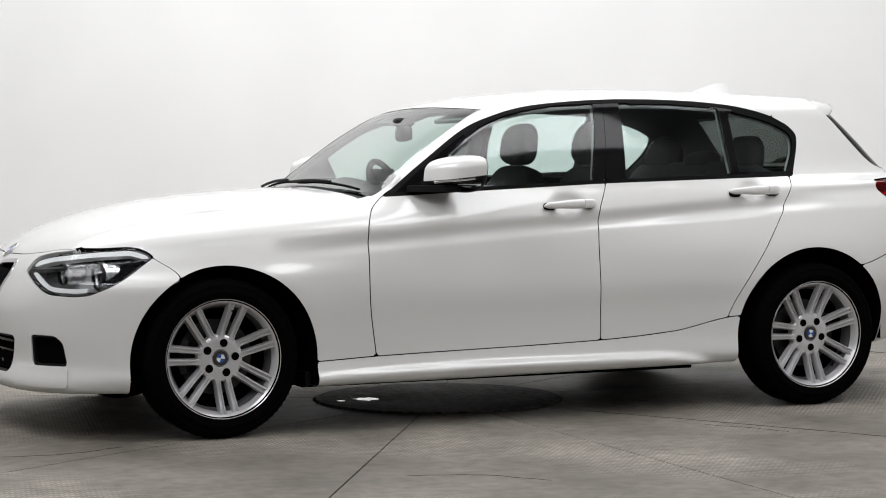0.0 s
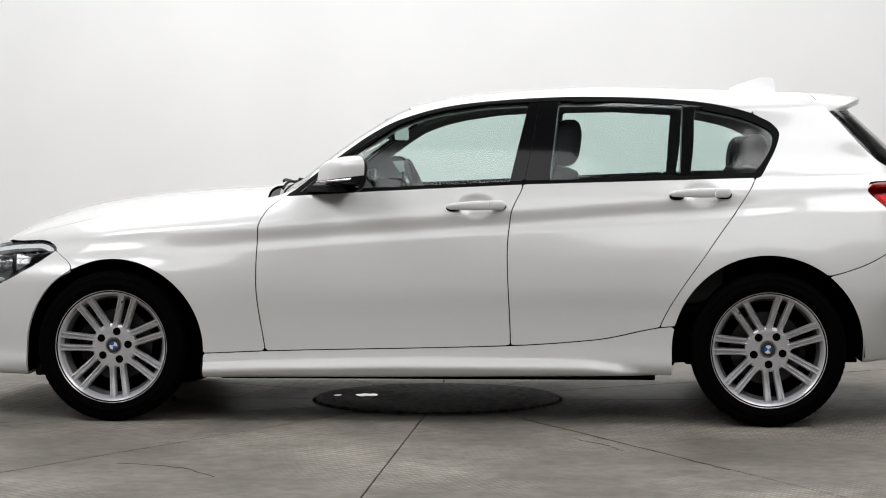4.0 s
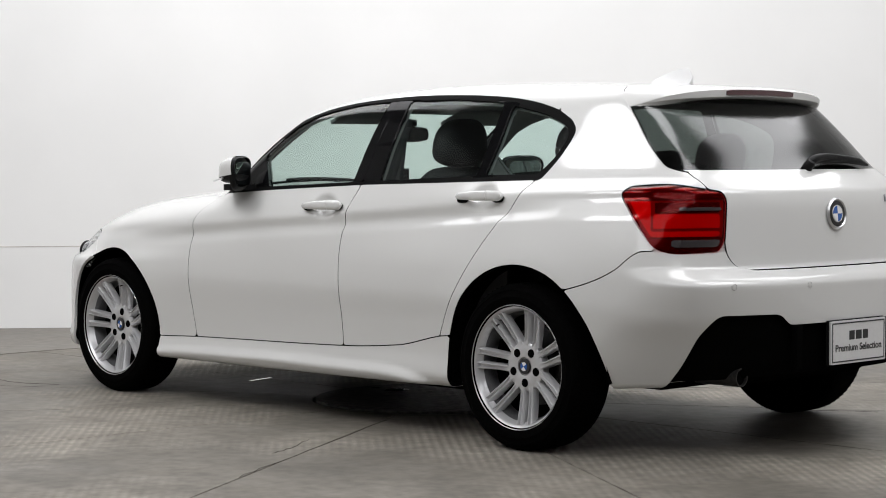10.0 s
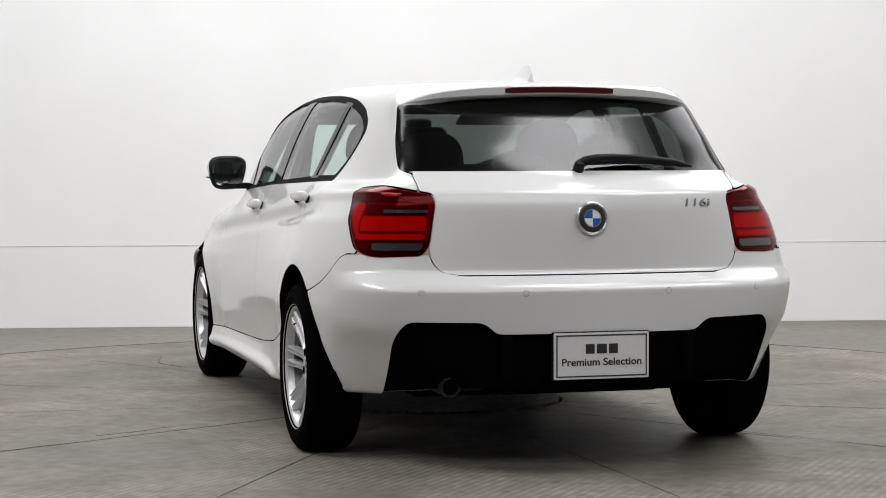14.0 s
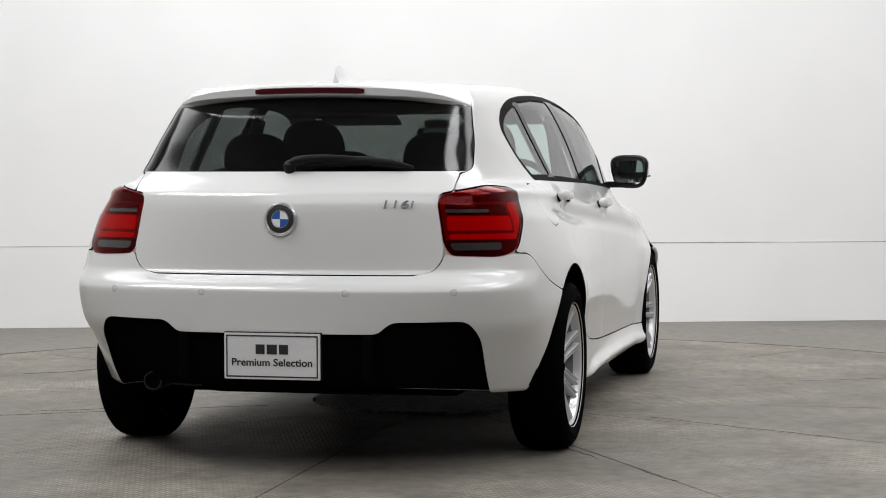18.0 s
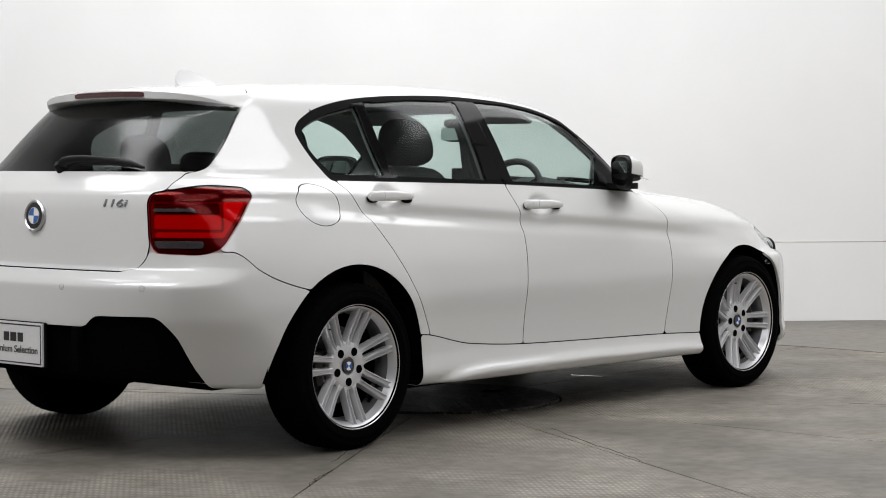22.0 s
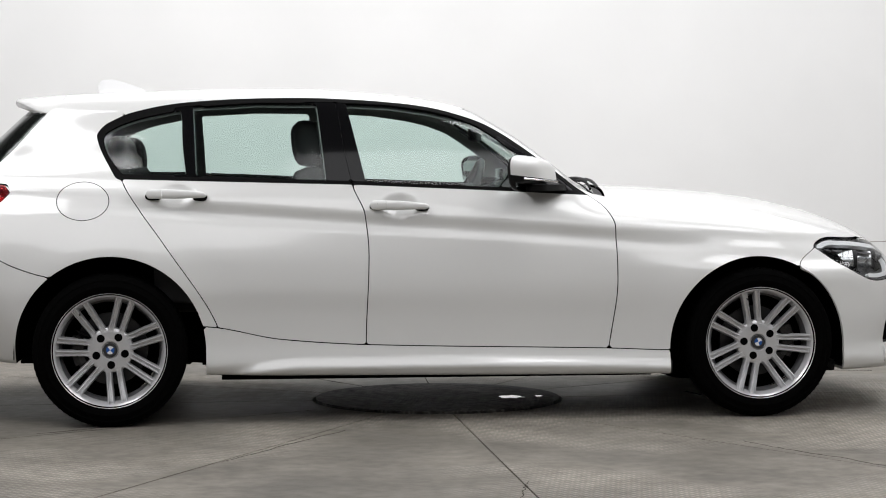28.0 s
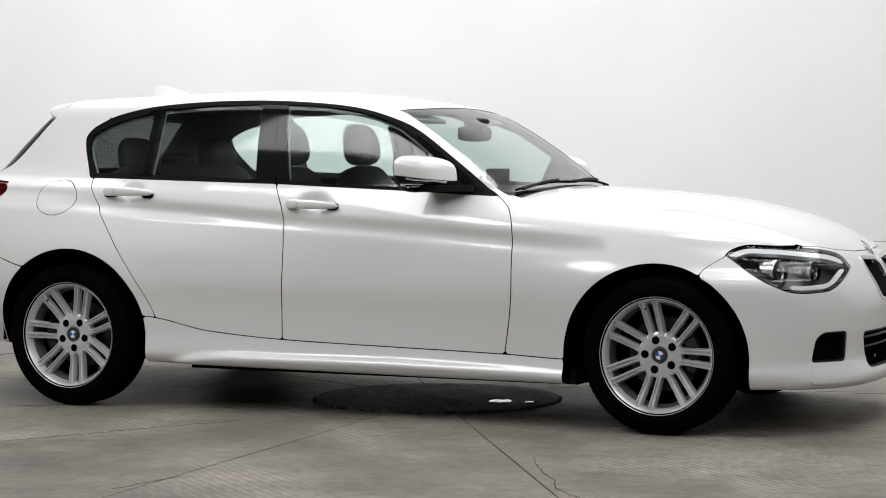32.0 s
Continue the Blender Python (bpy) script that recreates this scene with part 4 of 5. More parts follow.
def super_blob(half, power, n=28, m=14, shear=None):
    """A rounded box (superellipsoid)."""
    bm = bmesh.new()

    def s(v, p):
        return math.copysign(abs(v) ** p, v)
    rows = []
    for j in range(m + 1):
        b = -math.pi / 2 + math.pi * j / m
        row = []
        for i in range(n):
            a = 2 * math.pi * i / n
            p = Vector((half[0] * s(math.cos(b), power) * s(math.cos(a), power), half[1] * s(math.cos(b), power) * s(math.sin(a), power), half[2] * s(math.sin(b), power)))
            row.append(bm.verts.new(shear(p) if shear else p))
        rows.append(row)
    for a, b in zip(rows, rows[1:]):
        for i in range(n):
            bm.faces.new((a[i], a[(i + 1) % n], b[(i + 1) % n], b[i]))
    bmesh.ops.remove_doubles(bm, verts=bm.verts, dist=1e-5)
    return bm


def sub(name, parent, m, label):
    e = new(name)
    e.parent = parent
    e.matrix_local = m
    return tagged(e, label)


for s in (1, -1):
    # door handles
    for x0, x1, z0, z1 in ((-0.045, -0.286, 0.887, 0.893), (-0.952, -1.197, 0.937, 0.942)):
        h = sub("door_handle", CAR, Matrix(), "white pull handle with rounded ends over a hollow")

        def bar(t0, t1, n, tall):
            bm = bmesh.new()
            rows = []
            for i in range(n + 1):
                t = t0 + (t1 - t0) * i / n
                x = x0 + (x1 - x0) * t
                p, nn = on_skin(x, s * 0.82, z0 + (z1 - z0) * t - 0.055)
                p.z = z0 + (z1 - z0) * t
                nn = Vector((0, s, 0.12)).normalized()
                p.y = s * float(side_y(np.array([x0 if t < 0.5 else x1]), np.array([p.z]))[0]) * (1 - abs(t - 0.5)) + p.y * abs(t - 0.5)
                bow = 0.030 - 0.020 * abs(2 * t - 1) ** 4
                end = max(0.0, (abs(t - 0.5) - 0.43) / 0.07)
                hh = tall(t) * math.sqrt(max(0.02, 1 - 0.92 * end * end))
                c = p + nn * bow
                rows.append([bm.verts.new(c + Vector((0, 0, 1)) * hh * math.copysign(abs(math.cos(q)) ** 0.8, math.cos(q)) + nn * 0.010 * math.sin(q)) for q in [2 * math.pi * k / 14 for k in range(14)]])
            for a, b in zip(rows, rows[1:]):
                for k in range(14):
                    bm.faces.new((a[k], a[(k + 1) % 14], b[(k + 1) % 14], b[k]))
            bm.faces.new(rows[0])
            bm.faces.new(rows[-1])
            return bm
        part("grip", bar(0.0, 0.735, 18, lambda t: 0.0120 + 0.0070 * min(1, t / 0.5)), PAINT, h)
        part("grip_end", bar(0.742, 1.0, 10, lambda t: 0.0195), PAINT, h)
        for t, wide_g in ((0.115, 0.030), (0.875, 0.033)):
            bm = super_blob((wide_g, 0.0165, 0.005), 0.75, 24, 10)
            px = x0 + (x1 - x0) * t
            m = frame_on(px, s * 0.82, z0 + (z1 - z0) * t - 0.0035, lift=0.003)
            bmesh.ops.transform(bm, matrix=m, verts=bm.verts)
            part("gasket", bm, RUBBER_TRIM, h, "black rubber gasket")
        if s < 0 and x0 > -0.5:
            part("key_lock", lathe([(0.0, 0.004), (0.0062, 0.004), (0.0080, 0.0)], 20, "Z", m=frame_on(x1 + 0.030, s * 0.82, z1, lift=0.0325)), FIGURE_METAL, h)

    # wing mirrors
    mir = sub("wing_mirror", CAR, Matrix.Translation((0.375, s * 0.868, 1.022)), "white wing mirror with a black base")

    def lean(p, s=s):
        q = p.copy()
        f = (p.x + 0.078) / 0.156
        q.z = p.z * (1.0 - 0.28 * f) - 0.006 * f
        q.y = p.y * (1.0 - 0.16 * f) * (1 + 0.10 * (p.z / 0.06))
        q.x -= 0.052 * (p.y * s / 0.09)
        q.x -= 0.25 * p.z * 0.5
        return q
    body = super_blob((0.078, 0.098, 0.086), 0.60, 40, 22, lean)
    geom = list(body.verts) + list(body.edges) + list(body.faces)
    bmesh.ops.bisect_plane(body, geom=geom, plane_co=(0, 0, -0.015), plane_no=(0.12, 0, 1), clear_inner=True)
    bmesh.ops.bisect_plane(body, geom=list(body.verts) + list(body.edges) + list(body.faces), plane_co=(-0.045, 0, 0), plane_no=(1, 0.58 * s, 0), clear_inner=True)
    part("shell", body, PAINT, mir)
    low = super_blob((0.074, 0.094, 0.044), 0.62, 40, 18, lean)
    bmesh.ops.bisect_plane(low, geom=list(low.verts) + list(low.edges) + list(low.faces), plane_co=(0, 0, -0.0135), plane_no=(0.12, 0, 1), clear_outer=True)
    part("lower_shell", low, PLASTIC, mir, "black lower mirror shell")
    rim_b = super_blob((0.0765, 0.096, 0.082), 0.60, 40, 20, lean)
    bmesh.ops.bisect_plane(rim_b, geom=list(rim_b.verts) + list(rim_b.edges) + list(rim_b.faces), plane_co=(-0.030, 0, 0), plane_no=(1, 0.58 * s, 0), clear_outer=True)
    bmesh.ops.bisect_plane(rim_b, geom=list(rim_b.verts) + list(rim_b.edges) + list(rim_b.faces), plane_co=(-0.062, 0, 0), plane_no=(1, 0.58 * s, 0), clear_inner=True)
    part("mirror_rim", rim_b, PLASTIC, mir)
    part("mirror_glass", prism(rounded([(-0.080 * 1, -0.052), (0.080, -0.050), (0.078, 0.046), (-0.078, 0.050)], 0.03), 0.0, 0.003, m=Matrix.Translation((-0.060, 0, 0.002)) @ Matrix.Rotation(radians(28 * s), 4, "Z") @ Matrix(((0, 0, -1, 0), (1, 0, 0, 0), (0, 1, 0, 0), (0, 0, 0, 1)))), MIRROR, mir, "mirror glass")
    part("indicator", tube([(0.055 - 0.10 * t, s * (0.050 + 0.045 * t), -0.028 + 0.010 * t) for t in [-0.5 + 1.5 * i / 14 for i in range(15)]], 0.0042, 8), CHROME, mir, "slim indicator strip")
    part("arm", prism(rounded([(0.05, 0.02), (-0.02, 0.02), (-0.02, -0.12), (0.17, -0.125), (0.12, -0.05)], 0.02), -0.072, -0.046, 0.012, m=Matrix.Diagonal((1, s, 1, 1))), PLASTIC, mir, "black mirror arm")
    tri = [on_skin(x, s * 0.74, z)[0] + on_skin(x, s * 0.74, z)[1] * 0.004 for x, z in ((0.615, 0.940), (0.38, 1.11), (0.335, 1.10), (0.262, 0.962))]
    bm = bmesh.new()
    bm.faces.new([bm.verts.new(p - mir.matrix_local.translation) for p in tri])
    bmesh.ops.solidify(bm, geom=bm.faces[:], thickness=0.006)
    part("foot", bm, BLACK_TRIM, mir)

    # tail lamp insides: dark cap, red light bars, smoked reversing lens
    box_l = sub("tail_lamp_body", CAR, Matrix(), "red tail lamp insides with glowing-red reflectors")
    half = s * SY
    part_in = both(half, tail_lamp - 0.004)
    U, Z = TAIL_U, SZ
    panel("lamp_tray", both(half, tail_lamp - 0.001), DARK_RED, box_l, inset=0.010, lip=0)
    hook = both(part_in - 0.014, 0.934 - Z, Z - 0.808, np.maximum(0.975 - U, 0.827 - Z), 1.222 - U)
    panel("light_hook", hook, BRIGHT_RED, box_l, "hook-shaped red light bar", inset=0.0045, lip=0.003)
    panel("reflector", both(part_in - 0.004, 0.940 - Z, Z - 0.800), RED, box_l, inset=0.008, lip=0.002)
    panel("light_block", both(part_in - 0.012, 0.888 - Z, Z - 0.838, U - 0.985, 1.222 - U), BRIGHT_RED, box_l, "bright red light block", inset=0.0045, lip=0.006)
    panel("dark_band", both(part_in - 0.012, 0.930 - Z, Z - 0.893, U - 0.990, 1.222 - U), DARK_RED, box_l, "dark red upper band", inset=0.0045, lip=0.003)
    panel("indicator_lens", both(part_in - 0.014, 0.911 - Z, Z - 0.899, U - 1.075), GREY_LENS, box_l, "grey indicator lens", inset=-0.0008, lip=0.002)
    panel("reversing_lens", both(part_in - 0.013, 0.795 - Z, Z - 0.770, U - 1.050, 1.222 - U), GREY_LENS, box_l, "smoky white reversing lens", inset=-0.0008, lip=0.002)
    panel("lower_tray", both(part_in - 0.003, 0.806 - Z), DARK_RED, box_l, inset=0.006, lip=0.004)
    panel("upper_cap", both(half, tail_lamp - 0.004, Z - 0.938), DARK_RED, box_l, "near-black red upper lens", inset=0.003, lip=0.012)

    # headlamp insides
    hl = sub("headlamp_body", CAR, Matrix(), "headlamp insides with two tubular lamps and a white eyebrow")
    hin = both(half, head_lamp - 0.004)
    U = HEAD_U
    panel("lamp_tray", hin, LAMP_GREY, hl, inset=0.075, lip=0)
    panel("lamp_wall", both(hin, 0.008 - head_lamp), LAMP_GREY, hl, inset=0.006, lip=0.07)
    brow = 0.670 + 0.038 * np.clip((U + 1.66) / 0.50, 0, 1)
    panel("eyebrow", both(hin - 0.005, SZ - brow, 0.026 - head_lamp), WHITE_PLASTIC, hl, "white eyebrow light guide", inset=0.008, lip=0.02)
    panel("eyebrow_step", both(hin - 0.005, brow - 0.002 - SZ, SZ - brow + 0.008), LAMP_GREY, hl, inset=0.012, lip=0.02)
    low_edge = both(0.032 - head_lamp, head_lamp - 0.014, -1.385 - U, 0.655 - SZ)
    panel("lower_guide", both(half, low_edge), WHITE_PLASTIC, hl, "white lower light guide", inset=0.016, lip=0.02)
    for i in range(9):
        panel("mask_rib", both(hin - 0.006, U + 1.335, np.abs(SZ - 0.620 - 0.0118 * i) * -1 + 0.0050, brow - 0.012 - SZ), BLACK_TRIM, hl, inset=0.020, lip=0.02)
    panel("side_mask", both(hin - 0.004, U + 1.345, brow - 0.010 - SZ), PLASTIC, hl, "black ribbed lamp mask", inset=0.026, lip=0.03)
    for uc, zc, r in ((-1.372, 0.648, 0.050), (-1.525, 0.653, 0.038)):
        k = int(np.argmin((U - uc) ** 2 + (SZ - zc) ** 2 + 10.0 * (half < 0) + 10.0 * (SX < 1.4)))
        c = Vector(SKIN_V[k]) - Vector(SKIN_N[k]) * 0.016
        view = Vector((0.985, 0.17 * s, 0.0)).normalized()
        turn = view.to_track_quat("Z", "Y").to_matrix().to_4x4()
        lamp = sub("lamp_tube", hl, Matrix(), "bright tubular main beam")
        m = Matrix.Translation(c - view * 0.050) @ turn
        part("tube_wall", lathe([(r * 0.90, -0.055), (r, -0.055), (r * 1.02, -0.050), (r * 1.02, -0.030), (r * 0.97, -0.027), (r * 0.97, -0.006), (r * 1.02, -0.003), (r * 1.02, 0.012), (r * 0.97, 0.015), (r * 0.90, 0.010), (r * 0.84, -0.010), (r * 0.80, -0.055)], 40, "Z", m=m), REFLECTOR, lamp)
        part("projector_lens", super_blob((r * 0.84, r * 0.84, r * 0.42), 1.0, 24, 12), BLACK_TRIM, lamp).matrix_local = m
        part("tube_hood", lathe([(r * 0.99, 0.016), (r * 1.04, 0.016), (r * 1.06, 0.030), (r * 1.00, 0.030), (r * 0.99, 0.016)], 40, "Z", m=m), PLASTIC, lamp)
    # fog lamp intake
    panel("intake_grille", both(half, intake + 0.004), PLASTIC, CAR, "black bumper side intake", inset=0.07, lip=0)
    panel("intake_wall", both(half, intake + 0.004, 0.008 - intake), PLASTIC, CAR, inset=0.006, lip=0.06)
    panel("lower_lip", both(half, 0.284 - SZ, SZ - 0.212, -1.460 - U, AY - 0.43, SX - 1.6), PAINT, CAR, "white blade under the bumper intake", inset=-0.010, lip=0.012)
    # kidney grille
    kd = both(half, kidney)
    grille = sub("grille", CAR, Matrix(), "black upright-slat grille with a chrome frame")
    panel("grille_back", kd + 0.006, LINER_SHADE, grille, inset=0.05, lip=0)
    panel("grille_frame", both(kd + 0.004, 0.010 - kd), CHROME, grille, inset=-0.003, lip=0.03)
    for i in range(8):
        yb = 0.05 + 0.024 * i
        line = []
        for z in np.linspace(0.522 + 0.06 * max(0, yb - 0.17), 0.672 - 0.03 * max(0, yb - 0.2), 7):
            p, n = on_skin(2.06, s * yb, z)
            line.append(p - n * 0.014)
        part("slat", tube(line, 0.0055, 8), BLACK_TRIM, grille)
panel("mouth_grille", mouth + 0.004, PLASTIC, CAR, "black lower front grille", inset=0.05, lip=0)
panel("mouth_wall", both(mouth + 0.004, 0.010 - mouth), PLASTIC, CAR, inset=0.008, lip=0.05)
for z in (0.29, 0.33, 0.37):
    panel("mouth_bar", both(mouth, 0.005 - np.abs(SZ - z)), BLACK_TRIM, CAR, inset=0.02, lip=0.02)

# rear bumper details
for y in (0.64, 0.264, -0.253, -0.643):
    m = frame_on(-2.21, y, 0.627)
    pk = sub("parking_sensor", CAR, m, "small round parking sensor")
    part("gap_ring", lathe([(0.0106, 0.0004), (0.0113, 0.0004)], 28, "Z"), LINER_SHADE, pk)
    part("sensor_face", lathe([(0.0, 0.0012), (0.0085, 0.0012), (0.0105, 0.0002)], 28, "Z"), PAINT, pk)
for s in (1, -1):
    part("bumper_strake", box(0.03, 0.035, 0.16, (-2.205, s * 0.33, 0.405), 0.008), LINER_SHADE, CAR)
# show plate
sign = sub("show_plate", CAR, Matrix.Translation((-2.236, 0.001, 0.411)) @ Matrix(((0, 0, -1, 0), (-1, 0, 0, 0), (0, 1, 0, 0), (0, 0, 0, 1))), "white printed dealer plate in a thin frame")
part("board", prism(rounded([(-0.171, -0.079), (0.171, -0.079), (0.171, 0.079), (-0.171, 0.079)], 0.004), -0.006, 0.002, 0.001), SIGN_WHITE, sign, smooth=False)
part("plate_holder", box(0.35, 0.165, 0.012, (0, 0, -0.013), 0.003), PLASTIC, sign, smooth=False)
for nm, sx, sy, cx, cy in (("border", 0.328, 0.0045, 0, 0.0700), ("border", 0.328, 0.0045, 0, -0.0700), ("border", 0.0045, 0.1445, 0.1618, 0), ("border", 0.0045, 0.1445, -0.1618, 0)):
    part(nm, box(sx, sy, 0.001, (cx, cy, 0.0026)), INK, sign, smooth=False)


def lettering(name, text, size, mat, parent, m, depth=0.001, slant=0.0, width=None, weight=0.018):
    data = bpy.data.curves.new(name, "FONT")
    data.body, data.size, data.extrude, data.shear = text, size, depth, slant
    data.offset = size * weight
    data.align_x, data.align_y = "CENTER", "CENTER"
    tmp = bpy.data.objects.new(name, data)
    me = bpy.data.meshes.new_from_object(tmp)
    bpy.data.objects.remove(tmp)
    bpy.data.curves.remove(data)
    me.materials.append(mat)
    ob = new(name, me)
    ob.parent = parent
    k = width / max(ob.dimensions.x, 1e-6) if width else 1
    ob.matrix_local = m @ Matrix.Diagonal((k, 1, 1, 1))
    return ob


lettering("plate_words", "Premium Selection", 0.036, INK, sign, Matrix.Translation((0, -0.022, 0.0028)), 0.0004, width=0.288)
for cx in (-0.042, 0.0, 0.042):
    part("maker_mark", box(0.032 if cx else 0.036, 0.033, 0.001, (cx, 0.024, 0.0026)), INK, sign, smooth=False)
# tail gate badge, model figure and wiper
roundel("tailgate_badge", 0.0575, CAR, frame_on(-2.13, 0.0, 0.877, lift=0.002), 0.010)
mm = frame_on(-2.10, -0.405, 0.930, lift=0.0015)
tagged(lettering("model_figure", "116i", 0.040, FIGURE_METAL, CAR, mm, 0.0025, 0.15, width=0.105, weight=0.0), "small chrome model figure")
wip = sub("rear_wiper", CAR, Matrix(), "black rear wiper resting on the glass")
arm = []
for y, z, lift in ((0.0, 1.026, 0.02), (-0.02, 1.034, 0.032), (-0.06, 1.050, 0.034), (-0.12, 1.064, 0.032), (-0.20, 1.072, 0.028), (-0.30, 1.072, 0.024)):
    p, n = on_skin(-1.98, y, z)
    arm.append(p + n * lift)
part("arm", tube(arm, 0.013, 10, taper=[1.3, 1.3, 1.2, 1.0, 0.8, 0.6]), PLASTIC, wip)
blade = []
for y, z, lift in ((-0.03, 1.042, 0.014), (-0.14, 1.062, 0.018), (-0.26, 1.073, 0.02), (-0.36, 1.070, 0.018), (-0.435, 1.064, 0.012)):
    p, n = on_skin(-1.98, y, z)
    blade.append(p + n * lift)
part("blade", tube(blade, 0.014, 10, taper=[0.5, 1.0, 1.15, 1.0, 0.35]), PLASTIC, wip)
part("pivot_cap", lathe([(0.0, 0.035), (0.014, 0.034), (0.019, 0.026), (0.020, 0.0)], 24, "Z", m=frame_on(-1.99, 0.005, 1.027)), PLASTIC, wip)

# roof spoiler with the high brake lamp
bm = bmesh.new()
rows = []
NS = 33
for i in range(NS):
    y = -0.578 + 1.156 * i / (NS - 1)
    a = abs(y) / 0.578
    x0 = float(np.interp(abs(y), [0, 0.3, 0.56, 0.6], [-1.478, -1.493, -1.568, -1.60]))
    xt = -1.788 + 0.050 * a ** 2 + 0.13 * a ** 6
    zt = 1.350 - 0.030 * a ** 2 - 0.038 * a ** 6
    p0 = on_skin(x0 - 0.006, y, 1.36)[0]
    th = 0.036 - 0.026 * a ** 4
    xm, zm = 0.5 * (p0.x + xt), 0.5 * (p0.z + zt) + 0.004
    under, un = on_skin(-1.70, y, 1.300 - 0.012 * a * a)
    under = under - un * 0.012
    under.y = y
    if under.x < xt + 0.016:
        under.x, under.z = xt + 0.016, min(under.z, zt - th - 0.001)
    prof = [(p0.x, p0.z + 0.0005), (p0.x * 0.75 + xt * 0.25, p0.z * 0.75 + zt * 0.25 + 0.003), (xm, zm), (p0.x * 0.25 + xt * 0.75, p0.z * 0.25 + zt * 0.75 + 0.003), (xt + 0.006, zt + 0.001), (xt, zt - 0.005), (xt + 0.004, zt - th + 0.004), (xt + 0.010, zt - th), (under.x, under.z), (under.x + 0.03, under.z + 0.01)]
    fade = min(max((a - 0.84) / 0.16, 0), 1)
    fade = fade * fade * (3 - 2 * fade)
    row = []
    for px, pz in prof:
        c = Vector((px, y, pz))
        if fade:
            q, qn = on_skin(px, y, pz)
            c = c.lerp(q + qn * (0.0015 - 0.003 * fade), fade)
        row.append(bm.verts.new(c))
    rows.append(row)
for a, b in zip(rows, rows[1:]):
    for k in range(len(a) - 1):
        bm.faces.new((a[k], a[k + 1], b[k + 1], b[k]))
part("roof_spoiler", bm, PAINT, CAR, "white roof spoiler over the rear glass")
bm = bmesh.new()
rows = []
for i in range(17):
    y = -0.205 + 0.41 * i / 16
    a = abs(y) / 0.578
    xt, zt = -1.788 + 0.050 * a ** 2, 1.350 - 0.030 * a ** 2
    e = 0.0025 if i in (0, 16) else 0.0
    rows.append([bm.verts.new((px, y, pz)) for px, pz in ((xt + 0.004, zt - 0.006 - e), (xt - 0.003, zt - 0.008 - e), (xt - 0.001, zt - 0.027 + e), (xt + 0.006, zt - 0.029 + e))])
for a, b in zip(rows, rows[1:]):
    for k in range(3):
        bm.faces.new((a[k], a[k + 1], b[k + 1], b[k]))
bm.faces.new(rows[0])
bm.faces.new(rows[-1][::-1])
part("high_brake_lamp", bm, DARK_RED, CAR, "dark red high brake lamp")

# shark fin aerial
bm = bmesh.new()
rows = []
for i in range(15):
    t = i / 14
    x = -1.238 - 0.200 * t
    zb = on_skin(x, 0, 1.38)[0].z - 0.004
    h = 0.006 + 0.060 * min(1.0, (t / 0.72)) ** 0.75 * (1.0 if t < 0.86 else 1 - 0.35 * ((t - 0.86) / 0.14) ** 2)
    w = 0.030 * (0.25 + 0.75 * math.sin(math.pi * min(1, 0.1 + 0.75 * t)))
    if i == 14:
        h *= 0.75
    rows.append([bm.verts.new((x - (0.012 * (k[1]) if t > 0.8 else 0.0), w * k[0], zb + h * k[1])) for k in ((-1.2, 0), (-0.8, 0.12), (-0.42, 0.4), (-0.2, 0.85), (-0.08, 1.0), (0.08, 1.0), (0.2, 0.85), (0.42, 0.4), (0.8, 0.12), (1.2, 0))])
for a, b in zip(rows, rows[1:]):
    for k in range(9):
        bm.faces.new((a[k], a[k + 1], b[k + 1], b[k]))
bm.faces.new(rows[0])
bm.faces.new(rows[-1][::-1])
part("aerial", bm, AERIAL, CAR, "pale grey shark fin roof aerial")

# windscreen wipers in the cowl
for y0, y1 in ((-0.10, 0.55), (-0.60, 0.02)):
    wp = sub("front_wiper", CAR, Matrix(), "black windscreen wiper")
    pts, arm = [], []
    for i in range(9):
        t = i / 8
        y = y0 + (y1 - y0) * t
        p, n = on_skin(0.70 - 0.05 * abs(y), y, 0.975)
        pts.append(p + n * (0.006 + 0.005 * math.sin(math.pi * t)))
        arm.append(p + n * (0.010 + 0.010 * math.sin(math.pi * t)) + Vector((0.03 * (1 - t), 0, 0)))
    part("blade", tube(pts, 0.0055, 8), RUBBER_TRIM, wp)
    part("arm", tube(arm[:6], 0.0065, 8), PLASTIC, wp)
roundel("bonnet_badge", 0.041, CAR, frame_on(1.995, 0.0, 0.728, lift=0.0), 0.005)
# ---- the cabin ----
def cushion(sx, sy, sz, c, power=0.4, m=None, shear=None):
    bm = super_blob((sx / 2, sy / 2, sz / 2), power, 24, 14, shear)
    bmesh.ops.transform(bm, matrix=Matrix.Translation(c) @ (m or Matrix()), verts=bm.verts)
    return bm


def headrest(parent, x, y, z, wide=0.27, tall=0.19):
    hr = sub("headrest", parent, Matrix(), "charcoal cloth headrest on two steel rods")

    def shape(p):
        q = p.copy()
        q.y *= 1.0 - 0.12 * (p.z / (tall / 2)) - 0.10 * max(0.0, p.z / (tall / 2)) ** 2
        q.x += 0.02 * (1 - (p.y / (wide / 2)) ** 2) * -1 + 0.12 * p.z * -1
        return q
    part("pad", cushion(0.115, wide, tall, (x, y, z), 0.68, shear=shape), SEAT_CLOTH, hr)
    for s in (-1, 1):
        part("rod", tube([(x + 0.005, y + 0.06 * s, z - tall / 2 + 0.02), (x + 0.012, y + 0.06 * s, z - tall / 2 - 0.09)], 0.006, 8), CHROME, hr)
    return hr


